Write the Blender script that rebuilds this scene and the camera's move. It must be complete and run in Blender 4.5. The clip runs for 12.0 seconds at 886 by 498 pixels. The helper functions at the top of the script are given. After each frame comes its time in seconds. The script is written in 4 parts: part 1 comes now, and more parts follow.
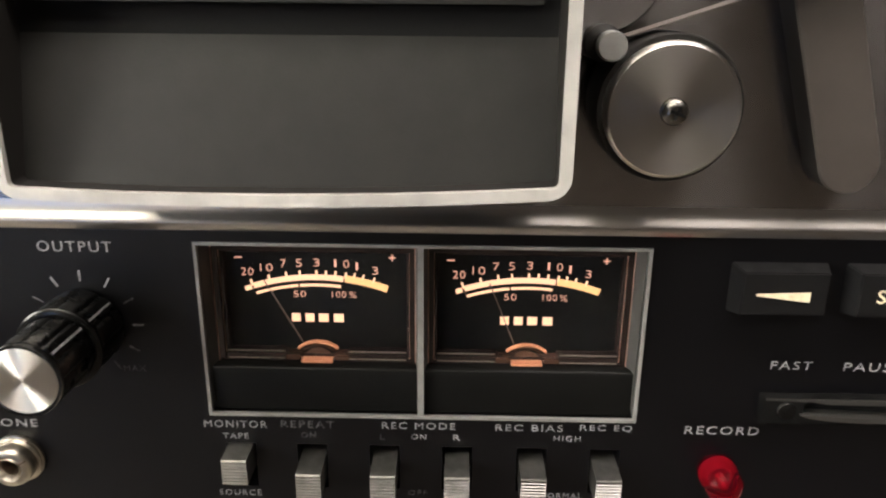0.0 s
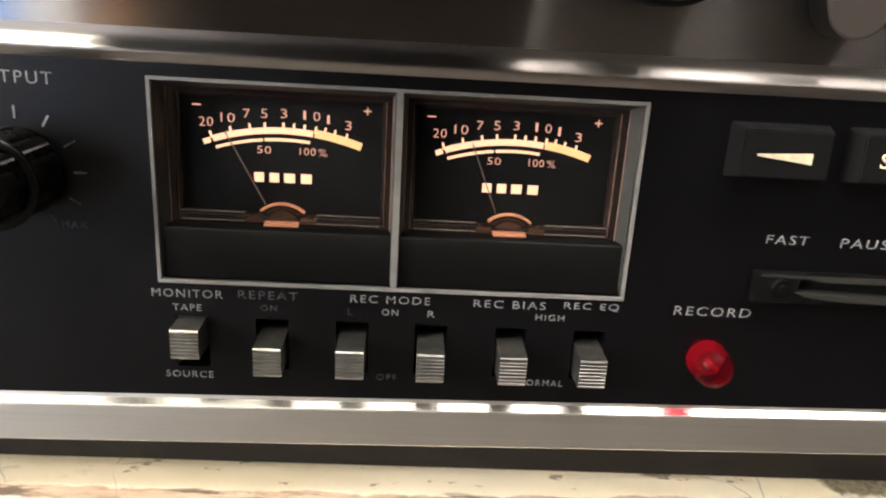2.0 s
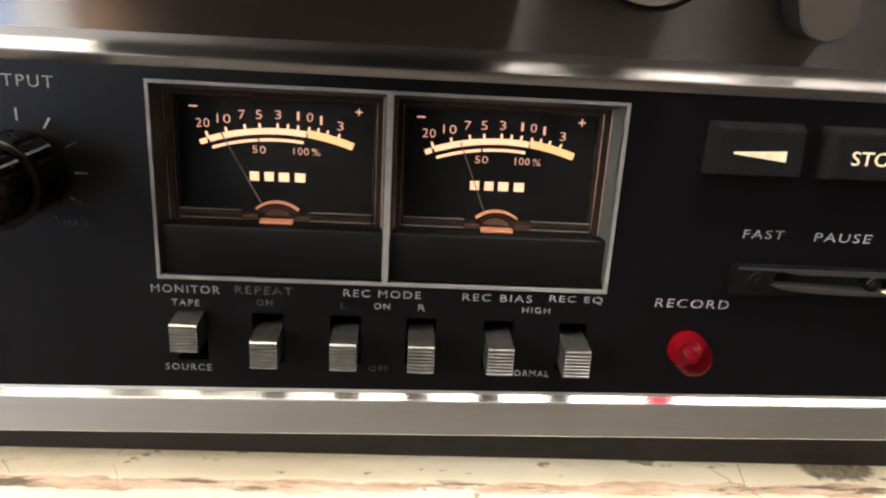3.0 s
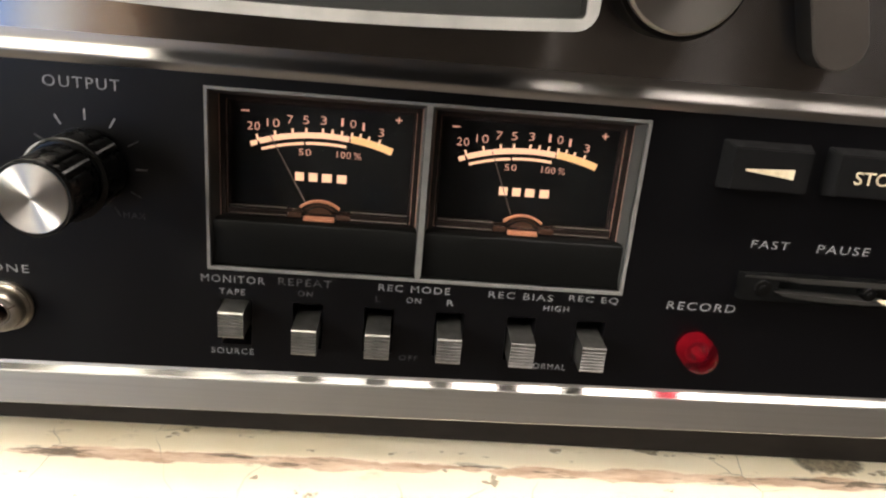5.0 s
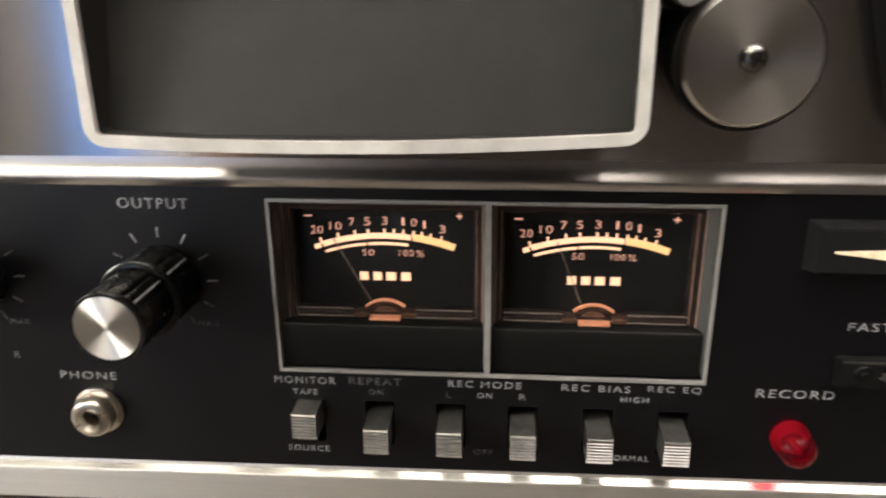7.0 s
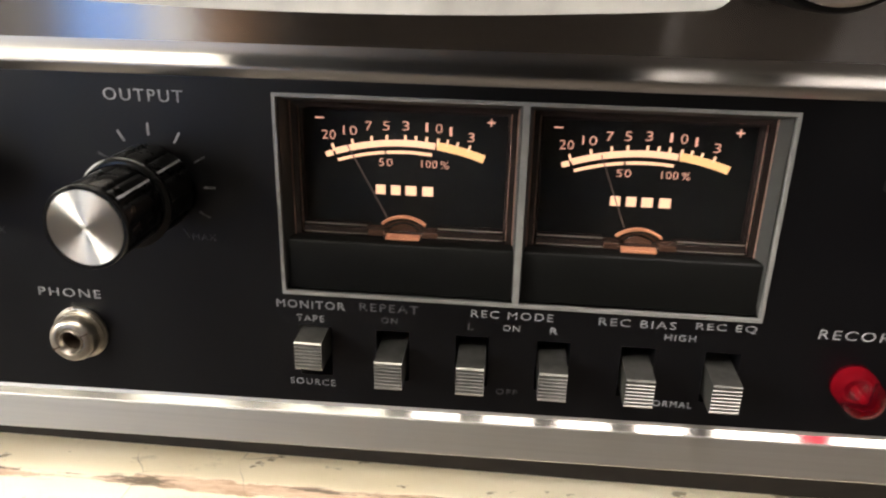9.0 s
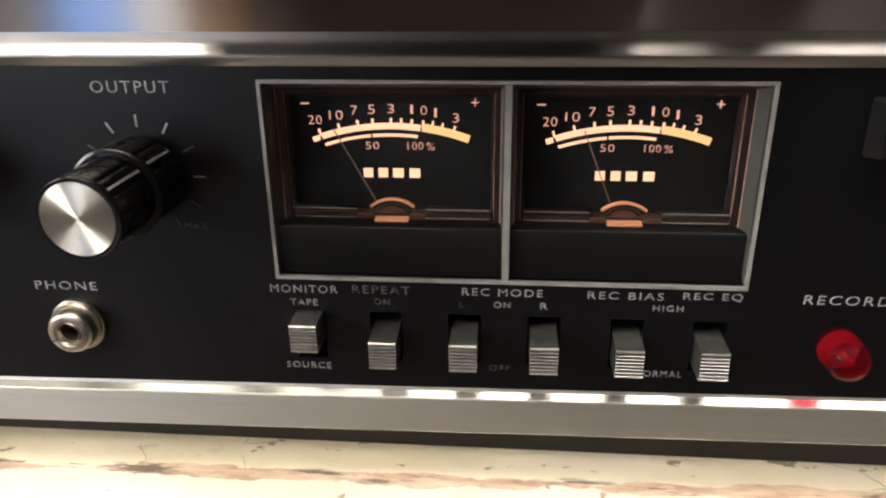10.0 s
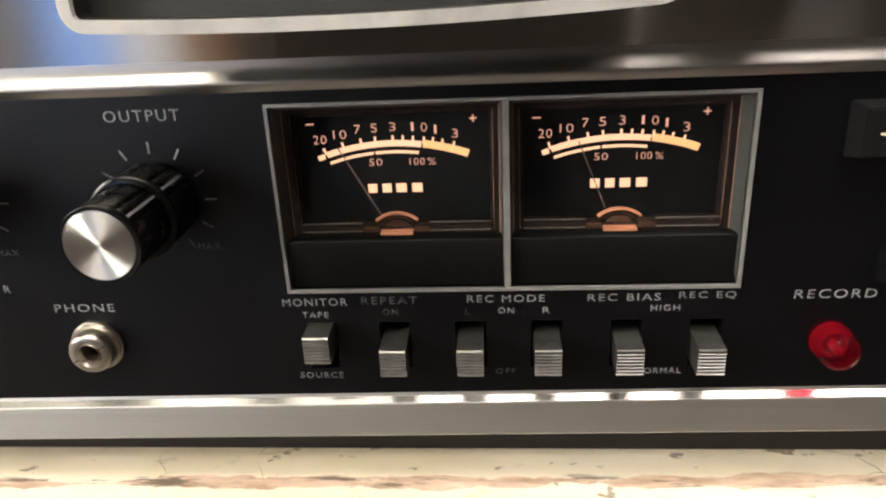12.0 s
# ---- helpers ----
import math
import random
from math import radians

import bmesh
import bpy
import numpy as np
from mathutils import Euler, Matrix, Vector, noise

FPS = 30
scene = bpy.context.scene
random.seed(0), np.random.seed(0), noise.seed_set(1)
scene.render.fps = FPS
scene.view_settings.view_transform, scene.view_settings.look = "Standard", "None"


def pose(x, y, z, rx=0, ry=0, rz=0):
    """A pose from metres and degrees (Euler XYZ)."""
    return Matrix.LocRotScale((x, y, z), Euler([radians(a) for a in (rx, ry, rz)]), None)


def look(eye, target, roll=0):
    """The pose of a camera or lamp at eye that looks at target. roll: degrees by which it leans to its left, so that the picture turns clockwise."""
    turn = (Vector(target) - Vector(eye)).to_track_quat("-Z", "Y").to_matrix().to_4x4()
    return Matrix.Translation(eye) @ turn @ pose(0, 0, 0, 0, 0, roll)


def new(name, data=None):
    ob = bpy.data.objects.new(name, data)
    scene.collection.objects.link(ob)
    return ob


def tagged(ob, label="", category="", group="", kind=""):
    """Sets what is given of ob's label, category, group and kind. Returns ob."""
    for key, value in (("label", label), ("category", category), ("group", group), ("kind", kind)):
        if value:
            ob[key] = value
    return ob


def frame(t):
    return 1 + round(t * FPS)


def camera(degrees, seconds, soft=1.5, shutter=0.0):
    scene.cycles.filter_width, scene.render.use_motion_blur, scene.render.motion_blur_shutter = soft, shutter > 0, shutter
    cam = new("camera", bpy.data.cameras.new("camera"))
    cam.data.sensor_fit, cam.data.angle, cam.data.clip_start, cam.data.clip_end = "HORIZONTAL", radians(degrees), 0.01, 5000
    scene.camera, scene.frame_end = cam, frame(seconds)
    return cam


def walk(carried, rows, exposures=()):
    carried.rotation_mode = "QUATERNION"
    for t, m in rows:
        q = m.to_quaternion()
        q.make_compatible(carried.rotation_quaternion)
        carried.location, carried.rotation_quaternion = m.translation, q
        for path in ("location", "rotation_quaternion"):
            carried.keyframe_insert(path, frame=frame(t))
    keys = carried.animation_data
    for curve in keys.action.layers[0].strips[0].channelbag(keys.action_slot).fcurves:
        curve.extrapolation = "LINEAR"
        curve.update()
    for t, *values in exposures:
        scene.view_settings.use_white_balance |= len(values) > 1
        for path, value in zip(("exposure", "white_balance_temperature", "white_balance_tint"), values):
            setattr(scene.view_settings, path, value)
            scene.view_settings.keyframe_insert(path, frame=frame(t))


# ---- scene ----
cam = camera(60.80, 12.0, 2.1, 0.5)
PATH = [
    (0, (0.00857, -0.17850, 0.15969), (-0.00864, 0.76840, -0.16136), 0.52),
    (0.5, (0.00954, -0.18672, 0.16097), (-0.01620, 0.75751, -0.16731), 1.94),
    (1, (0.01046, -0.18033, 0.14354), (-0.01000, 0.76111, -0.19302), 3.10),
    (1.5, (0.00356, -0.17560, 0.12044), (-0.00777, 0.76850, -0.20903), 3.44),
    (2, (0.00277, -0.17511, 0.11938), (0.05003, 0.77462, -0.19011), 3.41),
    (2.5, (0.00031, -0.17677, 0.12009), (0.05152, 0.77197, -0.19181), 3.16),
    (3, (0.00320, -0.18149, 0.12197), (0.06041, 0.76535, -0.19460), 3.29),
    (4.8, (-0.00595, -0.19457, 0.12928), (0.04992, 0.74507, -0.20829), 4.92),
    (5, (-0.00584, -0.19406, 0.13034), (0.05190, 0.74589, -0.20605), 5.07),
    (5.5, (-0.00165, -0.19013, 0.13765), (0.05507, 0.75220, -0.19219), 5.09),
    (6, (-0.00168, -0.19725, 0.15183), (0.02810, 0.75352, -0.15666), 3.76),
    (6.5, (0.00753, -0.18945, 0.14796), (-0.00234, 0.75991, -0.16606), 2.15),
    (7, (0.00424, -0.18205, 0.15169), (-0.07904, 0.75755, -0.18031), -0.55),
    (7.2, (-0.00351, -0.18124, 0.14568), (-0.10209, 0.75447, -0.19303), 0.44),
    (8.8, (-0.00394, -0.16573, 0.12804), (-0.09606, 0.76308, -0.23086), 1.49),
    (9, (-0.00271, -0.16577, 0.12998), (-0.08851, 0.76140, -0.23469), 1.29),
    (9.5, (0.00159, -0.17041, 0.13227), (-0.07867, 0.75576, -0.23618), 0.28),
    (10, (-0.00022, -0.16867, 0.12937), (-0.08312, 0.75233, -0.25127), -0.66),
    (10.5, (-0.00249, -0.16912, 0.12993), (-0.08745, 0.74997, -0.25485), -1.40),
    (11, (0.00408, -0.17239, 0.13664), (-0.07969, 0.74963, -0.24134), -2.56),
    (11.5, (0.00015, -0.17560, 0.13794), (-0.08623, 0.74581, -0.24094), -3.54),
    (12, (-0.00185, -0.17527, 0.13402), (-0.07843, 0.74776, -0.24302), -2.77),
]
walk(cam, [(t, look(eye, target, roll)) for t, eye, target, roll in PATH], [(0.0, 0.15), (0.5, 0.24), (1.0, 0.27), (1.5, 0.21), (2.5, 0.11), (3.2, 0.06), (4.8, -0.16), (5.5, -0.18), (6.0, 0.0), (6.5, 0.13), (7.2, 0.13), (8.8, 0.04), (10.0, -0.06), (11.0, -0.12), (12.0, -0.12)])

# ---- world and light ----
world = bpy.data.worlds.new("dim_room")
scene.world = world
world.use_nodes = True
world.node_tree.nodes["Background"].inputs[0].default_value = (0.9, 0.8, 0.7, 1)
world.node_tree.nodes["Background"].inputs[1].default_value = 0.03


# ---- materials ----
def material(name, color=(0.5, 0.5, 0.5), rough=0.5, metal=0.0, spec=0.5, emit=None, power=0.0):
    m = bpy.data.materials.new(name)
    m.use_nodes = True
    b = m.node_tree.nodes["Principled BSDF"]
    b.inputs["Base Color"].default_value = (*color, 1)
    b.inputs["Roughness"].default_value = rough
    b.inputs["Metallic"].default_value = metal
    b.inputs["Specular IOR Level"].default_value = spec
    if emit:
        b.inputs["Emission Color"].default_value = (*emit, 1)
        b.inputs["Emission Strength"].default_value = power
    return m


def node(m, kind, **inputs):
    n = m.node_tree.nodes.new(kind)
    for key, value in inputs.items():
        n.inputs[key].default_value = value
    return n


def link(m, a, b):
    m.node_tree.links.new(a, b)


def bsdf(m):
    return m.node_tree.nodes["Principled BSDF"]


def coords(m, scale=(1, 1, 1)):
    tc = node(m, "ShaderNodeTexCoord")
    mp = node(m, "ShaderNodeMapping")
    mp.inputs["Scale"].default_value = scale
    link(m, tc.outputs["Object"], mp.inputs["Vector"])
    return mp.outputs["Vector"]


def noise_tex(m, scale, detail=4.0, stretch=(1, 1, 1), rough=0.55):
    n = node(m, "ShaderNodeTexNoise", Scale=scale, Detail=detail, Roughness=rough)
    link(m, coords(m, stretch), n.inputs["Vector"])
    return n.outputs["Fac"]


def ramp(m, fac, stops):
    r = node(m, "ShaderNodeValToRGB")
    e = r.color_ramp.elements
    while len(e) < len(stops):
        e.new(0.5)
    for el, (p, c) in zip(e, stops):
        el.position = p
        el.color = (*c, 1) if len(c) == 3 else c
    link(m, fac, r.inputs[0])
    return r.outputs[0]


def grey_ramp(m, fac, p0, v0, p1, v1):
    return ramp(m, fac, [(p0, (v0,) * 3), (p1, (v1,) * 3)])


def bump(m, height, strength, distance):
    b = node(m, "ShaderNodeBump", Strength=strength, Distance=distance)
    link(m, height, b.inputs["Height"])
    link(m, b.outputs["Normal"], bsdf(m).inputs["Normal"])


def vary(m, dark, light, scale, stretch=(1, 1, 1), detail=5.0, lo=0.3, hi=0.7):
    f = noise_tex(m, scale, detail, stretch)
    link(m, ramp(m, f, [(lo, dark), (hi, light)]), bsdf(m).inputs["Base Color"])
    return f


def vary_rough(m, lo, hi, scale, stretch=(1, 1, 1)):
    f = noise_tex(m, scale, 4, stretch)
    link(m, grey_ramp(m, f, 0.3, lo, 0.7, hi), bsdf(m).inputs["Roughness"])


def brushed(name, dark, light, rough, aniso, direction, grain=(8, 900, 900)):
    m = material(name, light, rough, 1.0)
    f = vary(m, dark, light, 1.0, grain, 3, 0.25, 0.75)
    b = bsdf(m)
    b.inputs["Anisotropic"].default_value = aniso
    v = node(m, "ShaderNodeCombineXYZ", X=direction[0], Y=direction[1], Z=direction[2])
    link(m, v.outputs[0], b.inputs["Tangent"])
    bump(m, f, 0.05, 0.0002)
    return m


M_DECK = brushed("brushed_aluminium", (0.335, 0.32, 0.312), (0.375, 0.358, 0.348), 0.225, 1.0, (0, 0, 1), (6, 2200, 2200))
M_TRIM = brushed("satin_aluminium_trim", (0.58, 0.565, 0.53), (0.64, 0.625, 0.59), 0.45, 0.5, (0, 0, 1))
M_LIP = brushed("rounded_aluminium_lip", (0.40, 0.385, 0.365), (0.46, 0.44, 0.42), 0.30, 0.2, (0, 0, 1))
M_BEVEL = brushed("polished_aluminium_bevel", (0.40, 0.39, 0.37), (0.45, 0.44, 0.42), 0.235, 0.0, (0, 0, 1))
M_BLACK = material("black_satin_panel", (0.0024, 0.0024, 0.0028), 0.36, 0.0, 0.32)
vary_rough(M_BLACK, 0.30, 0.40, 60)
bump(M_BLACK, noise_tex(M_BLACK, 2500, 2), 0.05, 0.0001)


def dusty(m, base, dust, scale, size, share):
    """Scattered pale specks of dust over a dark colour."""
    v = node(m, "ShaderNodeTexVoronoi", Scale=scale)
    link(m, coords(m), v.inputs["Vector"])
    near = node(m, "ShaderNodeMath")
    near.operation = "LESS_THAN"
    link(m, v.outputs["Distance"], near.inputs[0])
    near.inputs[1].default_value = size
    some = node(m, "ShaderNodeSeparateColor")
    link(m, v.outputs["Color"], some.inputs[0])
    pick = node(m, "ShaderNodeMath")
    pick.operation = "LESS_THAN"
    link(m, some.outputs[0], pick.inputs[0])
    pick.inputs[1].default_value = share
    both = node(m, "ShaderNodeMath")
    both.operation = "MULTIPLY"
    link(m, near.outputs[0], both.inputs[0])
    link(m, pick.outputs[0], both.inputs[1])
    mx = node(m, "ShaderNodeMix")
    mx.data_type = "RGBA"
    link(m, both.outputs[0], mx.inputs[0])
    mx.inputs[6].default_value = (*base, 1)
    mx.inputs[7].default_value = (*dust, 1)
    link(m, mx.outputs[2], bsdf(m).inputs["Base Color"])


dusty(M_BLACK, (0.0021, 0.0021, 0.0028), (0.10, 0.10, 0.10), 260, 0.06, 0.07)
M_KNOB = material("black_knob_plastic", (0.003, 0.003, 0.003), 0.28, 0.0, 0.3)
vary_rough(M_KNOB, 0.22, 0.36, 250)
M_BEZEL = material("dark_bezel_plastic", (0.004, 0.004, 0.0038), 0.4, 0.0, 0.12)
vary_rough(M_BEZEL, 0.36, 0.5, 120)
M_WALLGREY = material("grey_bezel_wall", (0.04, 0.04, 0.038), 0.5)
M_FRAME = material("pale_grey_frame", (0.34, 0.34, 0.32), 0.42, 0.35)
vary(M_FRAME, (0.23, 0.23, 0.22), (0.33, 0.33, 0.315), 180)
M_COVER_RIM = material("pale_grey_rim", (0.42, 0.41, 0.38), 0.5, 0.2)
vary(M_COVER_RIM, (0.33, 0.32, 0.30), (0.50, 0.49, 0.46), 90, (1, 1, 1), 8)
M_COVER = material("dark_grey_cover", (0.045, 0.045, 0.039), 0.55, 0.0, 0.3)
vary(M_COVER, (0.0085, 0.0083, 0.0074), (0.0125, 0.0122, 0.0108), 140, (1, 1, 1), 8)
bump(M_COVER, noise_tex(M_COVER, 1800, 3), 0.15, 0.0002)
M_PRINT = material("pale_grey_print", (0.5, 0.5, 0.5), 0.6)
vary(M_PRINT, (0.13, 0.13, 0.136), (0.28, 0.28, 0.285), 700, (1, 1, 1), 4, 0.3, 0.6)
M_PRINT_DIM = material("worn_grey_print", (0.12, 0.12, 0.125), 0.6)
vary(M_PRINT_DIM, (0.022, 0.022, 0.023), (0.10, 0.10, 0.105), 500, (1, 1, 1), 4, 0.35, 0.65)
M_CREAM = material("cream_print", (0.72, 0.62, 0.42), 0.6)
vary(M_CREAM, (0.6, 0.5, 0.33), (0.8, 0.7, 0.5), 500)
M_SWITCH = material("silver_switch_cap", (0.26, 0.255, 0.24), 0.3, 0.85)
vary(M_SWITCH, (0.15, 0.147, 0.138), (0.27, 0.265, 0.25), 220, (1, 1, 1), 6)
M_NICKEL = material("nickel", (0.5, 0.46, 0.39), 0.32, 1.0)
vary(M_NICKEL, (0.36, 0.33, 0.28), (0.54, 0.50, 0.43), 260, (1, 1, 1), 6)
M_BORE = material("brown_bore", (0.12, 0.085, 0.062), 0.45, 0.4)
M_STEEL = material("steel_screw", (0.2, 0.19, 0.18), 0.25, 1.0)
vary(M_STEEL, (0.10, 0.095, 0.09), (0.26, 0.25, 0.235), 400)
M_RUBBER = material("black_rubber", (0.01, 0.009, 0.008), 0.6, 0.0, 0.3)
# brown-black taken from the shade under the recorder
M_UNDERSHADE = material("under_shade_brown", (0.02, 0.016, 0.014), 0.6, 0.0, 0.3)
vary(M_UNDERSHADE, (0.014, 0.011, 0.0095), (0.026, 0.021, 0.018), 60, (1, 1, 3))
M_DARK = material("dark_void", (0.004, 0.004, 0.004), 0.8, 0.0, 0.2)
M_BUTTON = material("charcoal_button", (0.0045, 0.0045, 0.005), 0.42, 0.0, 0.36)
vary_rough(M_BUTTON, 0.38, 0.55, 200)
M_GLOSSBLACK = material("glossy_black_plastic", (0.004, 0.004, 0.004), 0.2, 0.0, 0.3)
M_WORNBLACK = material("worn_black_metal", (0.02, 0.02, 0.02), 0.25, 0.0, 0.1)
vary(M_WORNBLACK, (0.003, 0.003, 0.003), (0.010, 0.010, 0.010), 300)
# lighter grey that paints the highlights on the lever slot's two edges
M_SLOTGLINT = material("slot_highlight_grey", (0.055, 0.053, 0.05), 0.35, 0.5)
M_METERFACE = material("black_meter_face", (0.002, 0.002, 0.002), 0.55, 0.0, 0.2)
M_GLOW = material("lit_white_scale", (0.06, 0.05, 0.04), 0.6, emit=(1.0, 0.57, 0.34), power=1.35)
M_GLOW_NUM = material("lit_peach_numerals", (0.06, 0.04, 0.03), 0.6, emit=(1.0, 0.47, 0.33), power=0.98)
M_GLOW_AMBER = material("lit_amber_zone", (0.06, 0.04, 0.02), 0.6, emit=(1.0, 0.54, 0.22), power=1.2)
M_GLOW_DIM = material("lit_orange_hub", (0.35, 0.15, 0.08), 0.35, emit=(1.0, 0.36, 0.20), power=0.22)
M_NEEDLE = material("dull_needle", (0.16, 0.105, 0.085), 0.5)
M_TAPE = material("brown_tape", (0.15, 0.125, 0.115), 0.4)
M_ARM = material("grey_arm_plate", (0.07, 0.06, 0.054), 0.5, 0.3)
vary(M_ARM, (0.055, 0.047, 0.042), (0.072, 0.062, 0.055), 60)
M_CASE = material("dark_case", (0.03, 0.025, 0.02), 0.6)
vary(M_CASE, (0.02, 0.016, 0.012), (0.045, 0.035, 0.025), 30, (1, 1, 6))

M_TURNED = material("turned_aluminium", (0.5, 0.48, 0.455), 0.33, 1.0)
M_KNOBCAP = material("turned_bright_cap", (0.70, 0.675, 0.62), 0.40, 1.0)
for m_, a_ in ((M_TURNED, 0.7), (M_KNOBCAP, 0.97)):
    t_ = node(m_, "ShaderNodeTangent")
    t_.direction_type, t_.axis = "RADIAL", "Y"
    bsdf(m_).inputs["Anisotropic"].default_value = a_
    bsdf(m_).inputs["Anisotropic Rotation"].default_value = 0.25
    link(m_, t_.outputs[0], bsdf(m_).inputs["Tangent"])

M_RED = material("red_translucent_lens", (0.30, 0.008, 0.022), 0.22, 0.0, 0.15)
bsdf(M_RED).inputs["Transmission Weight"].default_value = 0.9
bsdf(M_RED).inputs["IOR"].default_value = 1.18
# faint emission makes up for room light lost inside the unlit lens
M_REDCORE = material("red_core", (0.17, 0.014, 0.028), 0.7, 0.0, 0.1, emit=(1.0, 0.03, 0.08), power=0.02)
M_MAROON = material("maroon_plastic", (0.10, 0.005, 0.013), 0.8, 0.0, 0.0)
M_GLASS = material("clear_plastic", (1, 1, 1), 0.02, 0.0, 0.3)
bsdf(M_GLASS).inputs["Transmission Weight"].default_value = 1.0
bsdf(M_GLASS).inputs["IOR"].default_value = 1.13
M_CLEAR = material("clear_meter_rim", (0.02, 0.013, 0.0115), 0.1, 0.0, 0.6)
# warm light of the scale on the clear rim, put into a brown
M_RIMTINT = material("scale_tinted_rim_edge", (0.40, 0.245, 0.195), 0.25)
M_LEDGEGLINT = material("painted_ledge_glint", (0.16, 0.145, 0.13), 0.2, 0.0, 0.6)
M_HUB = material("brown_hub_plastic", (0.055, 0.028, 0.02), 0.15)

M_PAINT = material("worn_cream_paint", (0.7, 0.62, 0.45), 0.5)


def paint_nodes(m):
    """Cream paint, rubbed through to brown wood along its front arris, with cracks and dark nicks."""
    tc = node(m, "ShaderNodeTexCoord")
    sep = node(m, "ShaderNodeSeparateXYZ")
    link(m, tc.outputs["Object"], sep.inputs[0])
    cream = ramp(m, noise_tex(m, 14, 6, (1, 2, 2)), [(0.3, (0.74, 0.645, 0.465)), (0.7, (0.84, 0.765, 0.63))])
    wood = ramp(m, noise_tex(m, 120, 7, (0.3, 2, 2), 0.7), [(0.32, (0.32, 0.20, 0.125)), (0.66, (0.74, 0.57, 0.43))])
    # distance from the arris, shifted by noise along the board
    shift = node(m, "ShaderNodeMath", **{})
    shift.operation = "MULTIPLY_ADD"
    link(m, noise_tex(m, 26, 5, (1, 0.3, 0.3), 0.6), shift.inputs[0])
    shift.inputs[1].default_value = 0.003
    link(m, sep.outputs["Y"], shift.inputs[2])
    off = node(m, "ShaderNodeMath")
    off.operation = "SUBTRACT"
    link(m, shift.outputs[0], off.inputs[0])
    off.inputs[1].default_value = ARRIS_Y + 0.0013
    ab = node(m, "ShaderNodeMath")
    ab.operation = "ABSOLUTE"
    link(m, off.outputs[0], ab.inputs[0])
    width = node(m, "ShaderNodeMath")
    width.operation = "MULTIPLY_ADD"
    link(m, noise_tex(m, 40, 4, (0.5, 0.2, 0.2)), width.inputs[0])
    width.inputs[1].default_value = 0.0105
    width.inputs[2].default_value = -0.0037
    room = node(m, "ShaderNodeMath")
    room.operation = "SUBTRACT"
    link(m, width.outputs[0], room.inputs[0])
    link(m, ab.outputs[0], room.inputs[1])
    steep = node(m, "ShaderNodeMath")
    steep.operation = "MULTIPLY_ADD"
    link(m, room.outputs[0], steep.inputs[0])
    steep.inputs[1].default_value = 700.0
    link(m, grey_ramp(m, noise_tex(m, 420, 5, (0.35, 1, 1), 0.7), 0.25, 0.0, 0.75, 1.0), steep.inputs[2])
    less = node(m, "ShaderNodeMapRange")
    link(m, steep.outputs[0], less.inputs[0])
    less.inputs[1].default_value, less.inputs[2].default_value = 0.35, 0.75
    # dark gouges that run along the worn arris
    near = node(m, "ShaderNodeMapRange")
    link(m, ab.outputs[0], near.inputs[0])
    near.inputs[1].default_value, near.inputs[2].default_value = 0.0022, 0.0010
    gouge = node(m, "ShaderNodeMath")
    gouge.operation = "MULTIPLY"
    link(m, near.outputs[0], gouge.inputs[0])
    link(m, grey_ramp(m, noise_tex(m, 70, 6, (0.5, 4, 4), 0.7), 0.54, 0, 0.60, 0.85), gouge.inputs[1])
    # nicks and stains
    stain = grey_ramp(m, noise_tex(m, 55, 5, (0.6, 1.2, 1.2), 0.65), 0.62, 0, 0.70, 0.45)
    vor = node(m, "ShaderNodeTexVoronoi", Scale=38.0)
    vor.feature = "DISTANCE_TO_EDGE"
    wob = node(m, "ShaderNodeVectorMath")
    wob.operation = "ADD"
    nz = node(m, "ShaderNodeTexNoise", Scale=30.0, Detail=3.0)
    link(m, tc.outputs["Object"], nz.inputs["Vector"])
    sc = node(m, "ShaderNodeVectorMath")
    sc.operation = "SCALE"
    sc.inputs["Scale"].default_value = 0.02
    link(m, nz.outputs["Color"], sc.inputs[0])
    link(m, tc.outputs["Object"], wob.inputs[0])
    link(m, sc.outputs[0], wob.inputs[1])
    link(m, wob.outputs[0], vor.inputs["Vector"])
    crack = grey_ramp(m, vor.outputs["Distance"], 0.003, 1, 0.011, 0)
    gate = grey_ramp(m, noise_tex(m, 24, 2), 0.50, 0, 0.60, 0.75)
    cg = node(m, "ShaderNodeMath")
    cg.operation = "MULTIPLY"
    link(m, crack, cg.inputs[0])
    link(m, gate, cg.inputs[1])
    nick = node(m, "ShaderNodeMath")
    nick.operation = "MAXIMUM"
    link(m, stain, nick.inputs[0])
    link(m, grey_ramp(m, noise_tex(m, 150, 4, (0.6, 1, 1), 0.6), 0.64, 0, 0.675, 0.85), nick.inputs[1])
    mx1 = node(m, "ShaderNodeMix")
    mx1.data_type = "RGBA"
    link(m, nick.outputs[0], mx1.inputs[0])
    link(m, cream, mx1.inputs[6])
    mx1.inputs[7].default_value = (0.24, 0.19, 0.125, 1)
    mx2 = node(m, "ShaderNodeMix")
    mx2.data_type = "RGBA"
    link(m, less.outputs[0], mx2.inputs[0])
    link(m, mx1.outputs[2], mx2.inputs[6])
    link(m, wood, mx2.inputs[7])
    mx3 = node(m, "ShaderNodeMix")
    mx3.data_type = "RGBA"
    link(m, cg.outputs[0], mx3.inputs[0])
    mxg = node(m, "ShaderNodeMix")
    mxg.data_type = "RGBA"
    link(m, gouge.outputs[0], mxg.inputs[0])
    link(m, mx2.outputs[2], mxg.inputs[6])
    mxg.inputs[7].default_value = (0.07, 0.055, 0.04, 1)
    link(m, mxg.outputs[2], mx3.inputs[6])
    mx3.inputs[7].default_value = (0.16, 0.14, 0.11, 1)
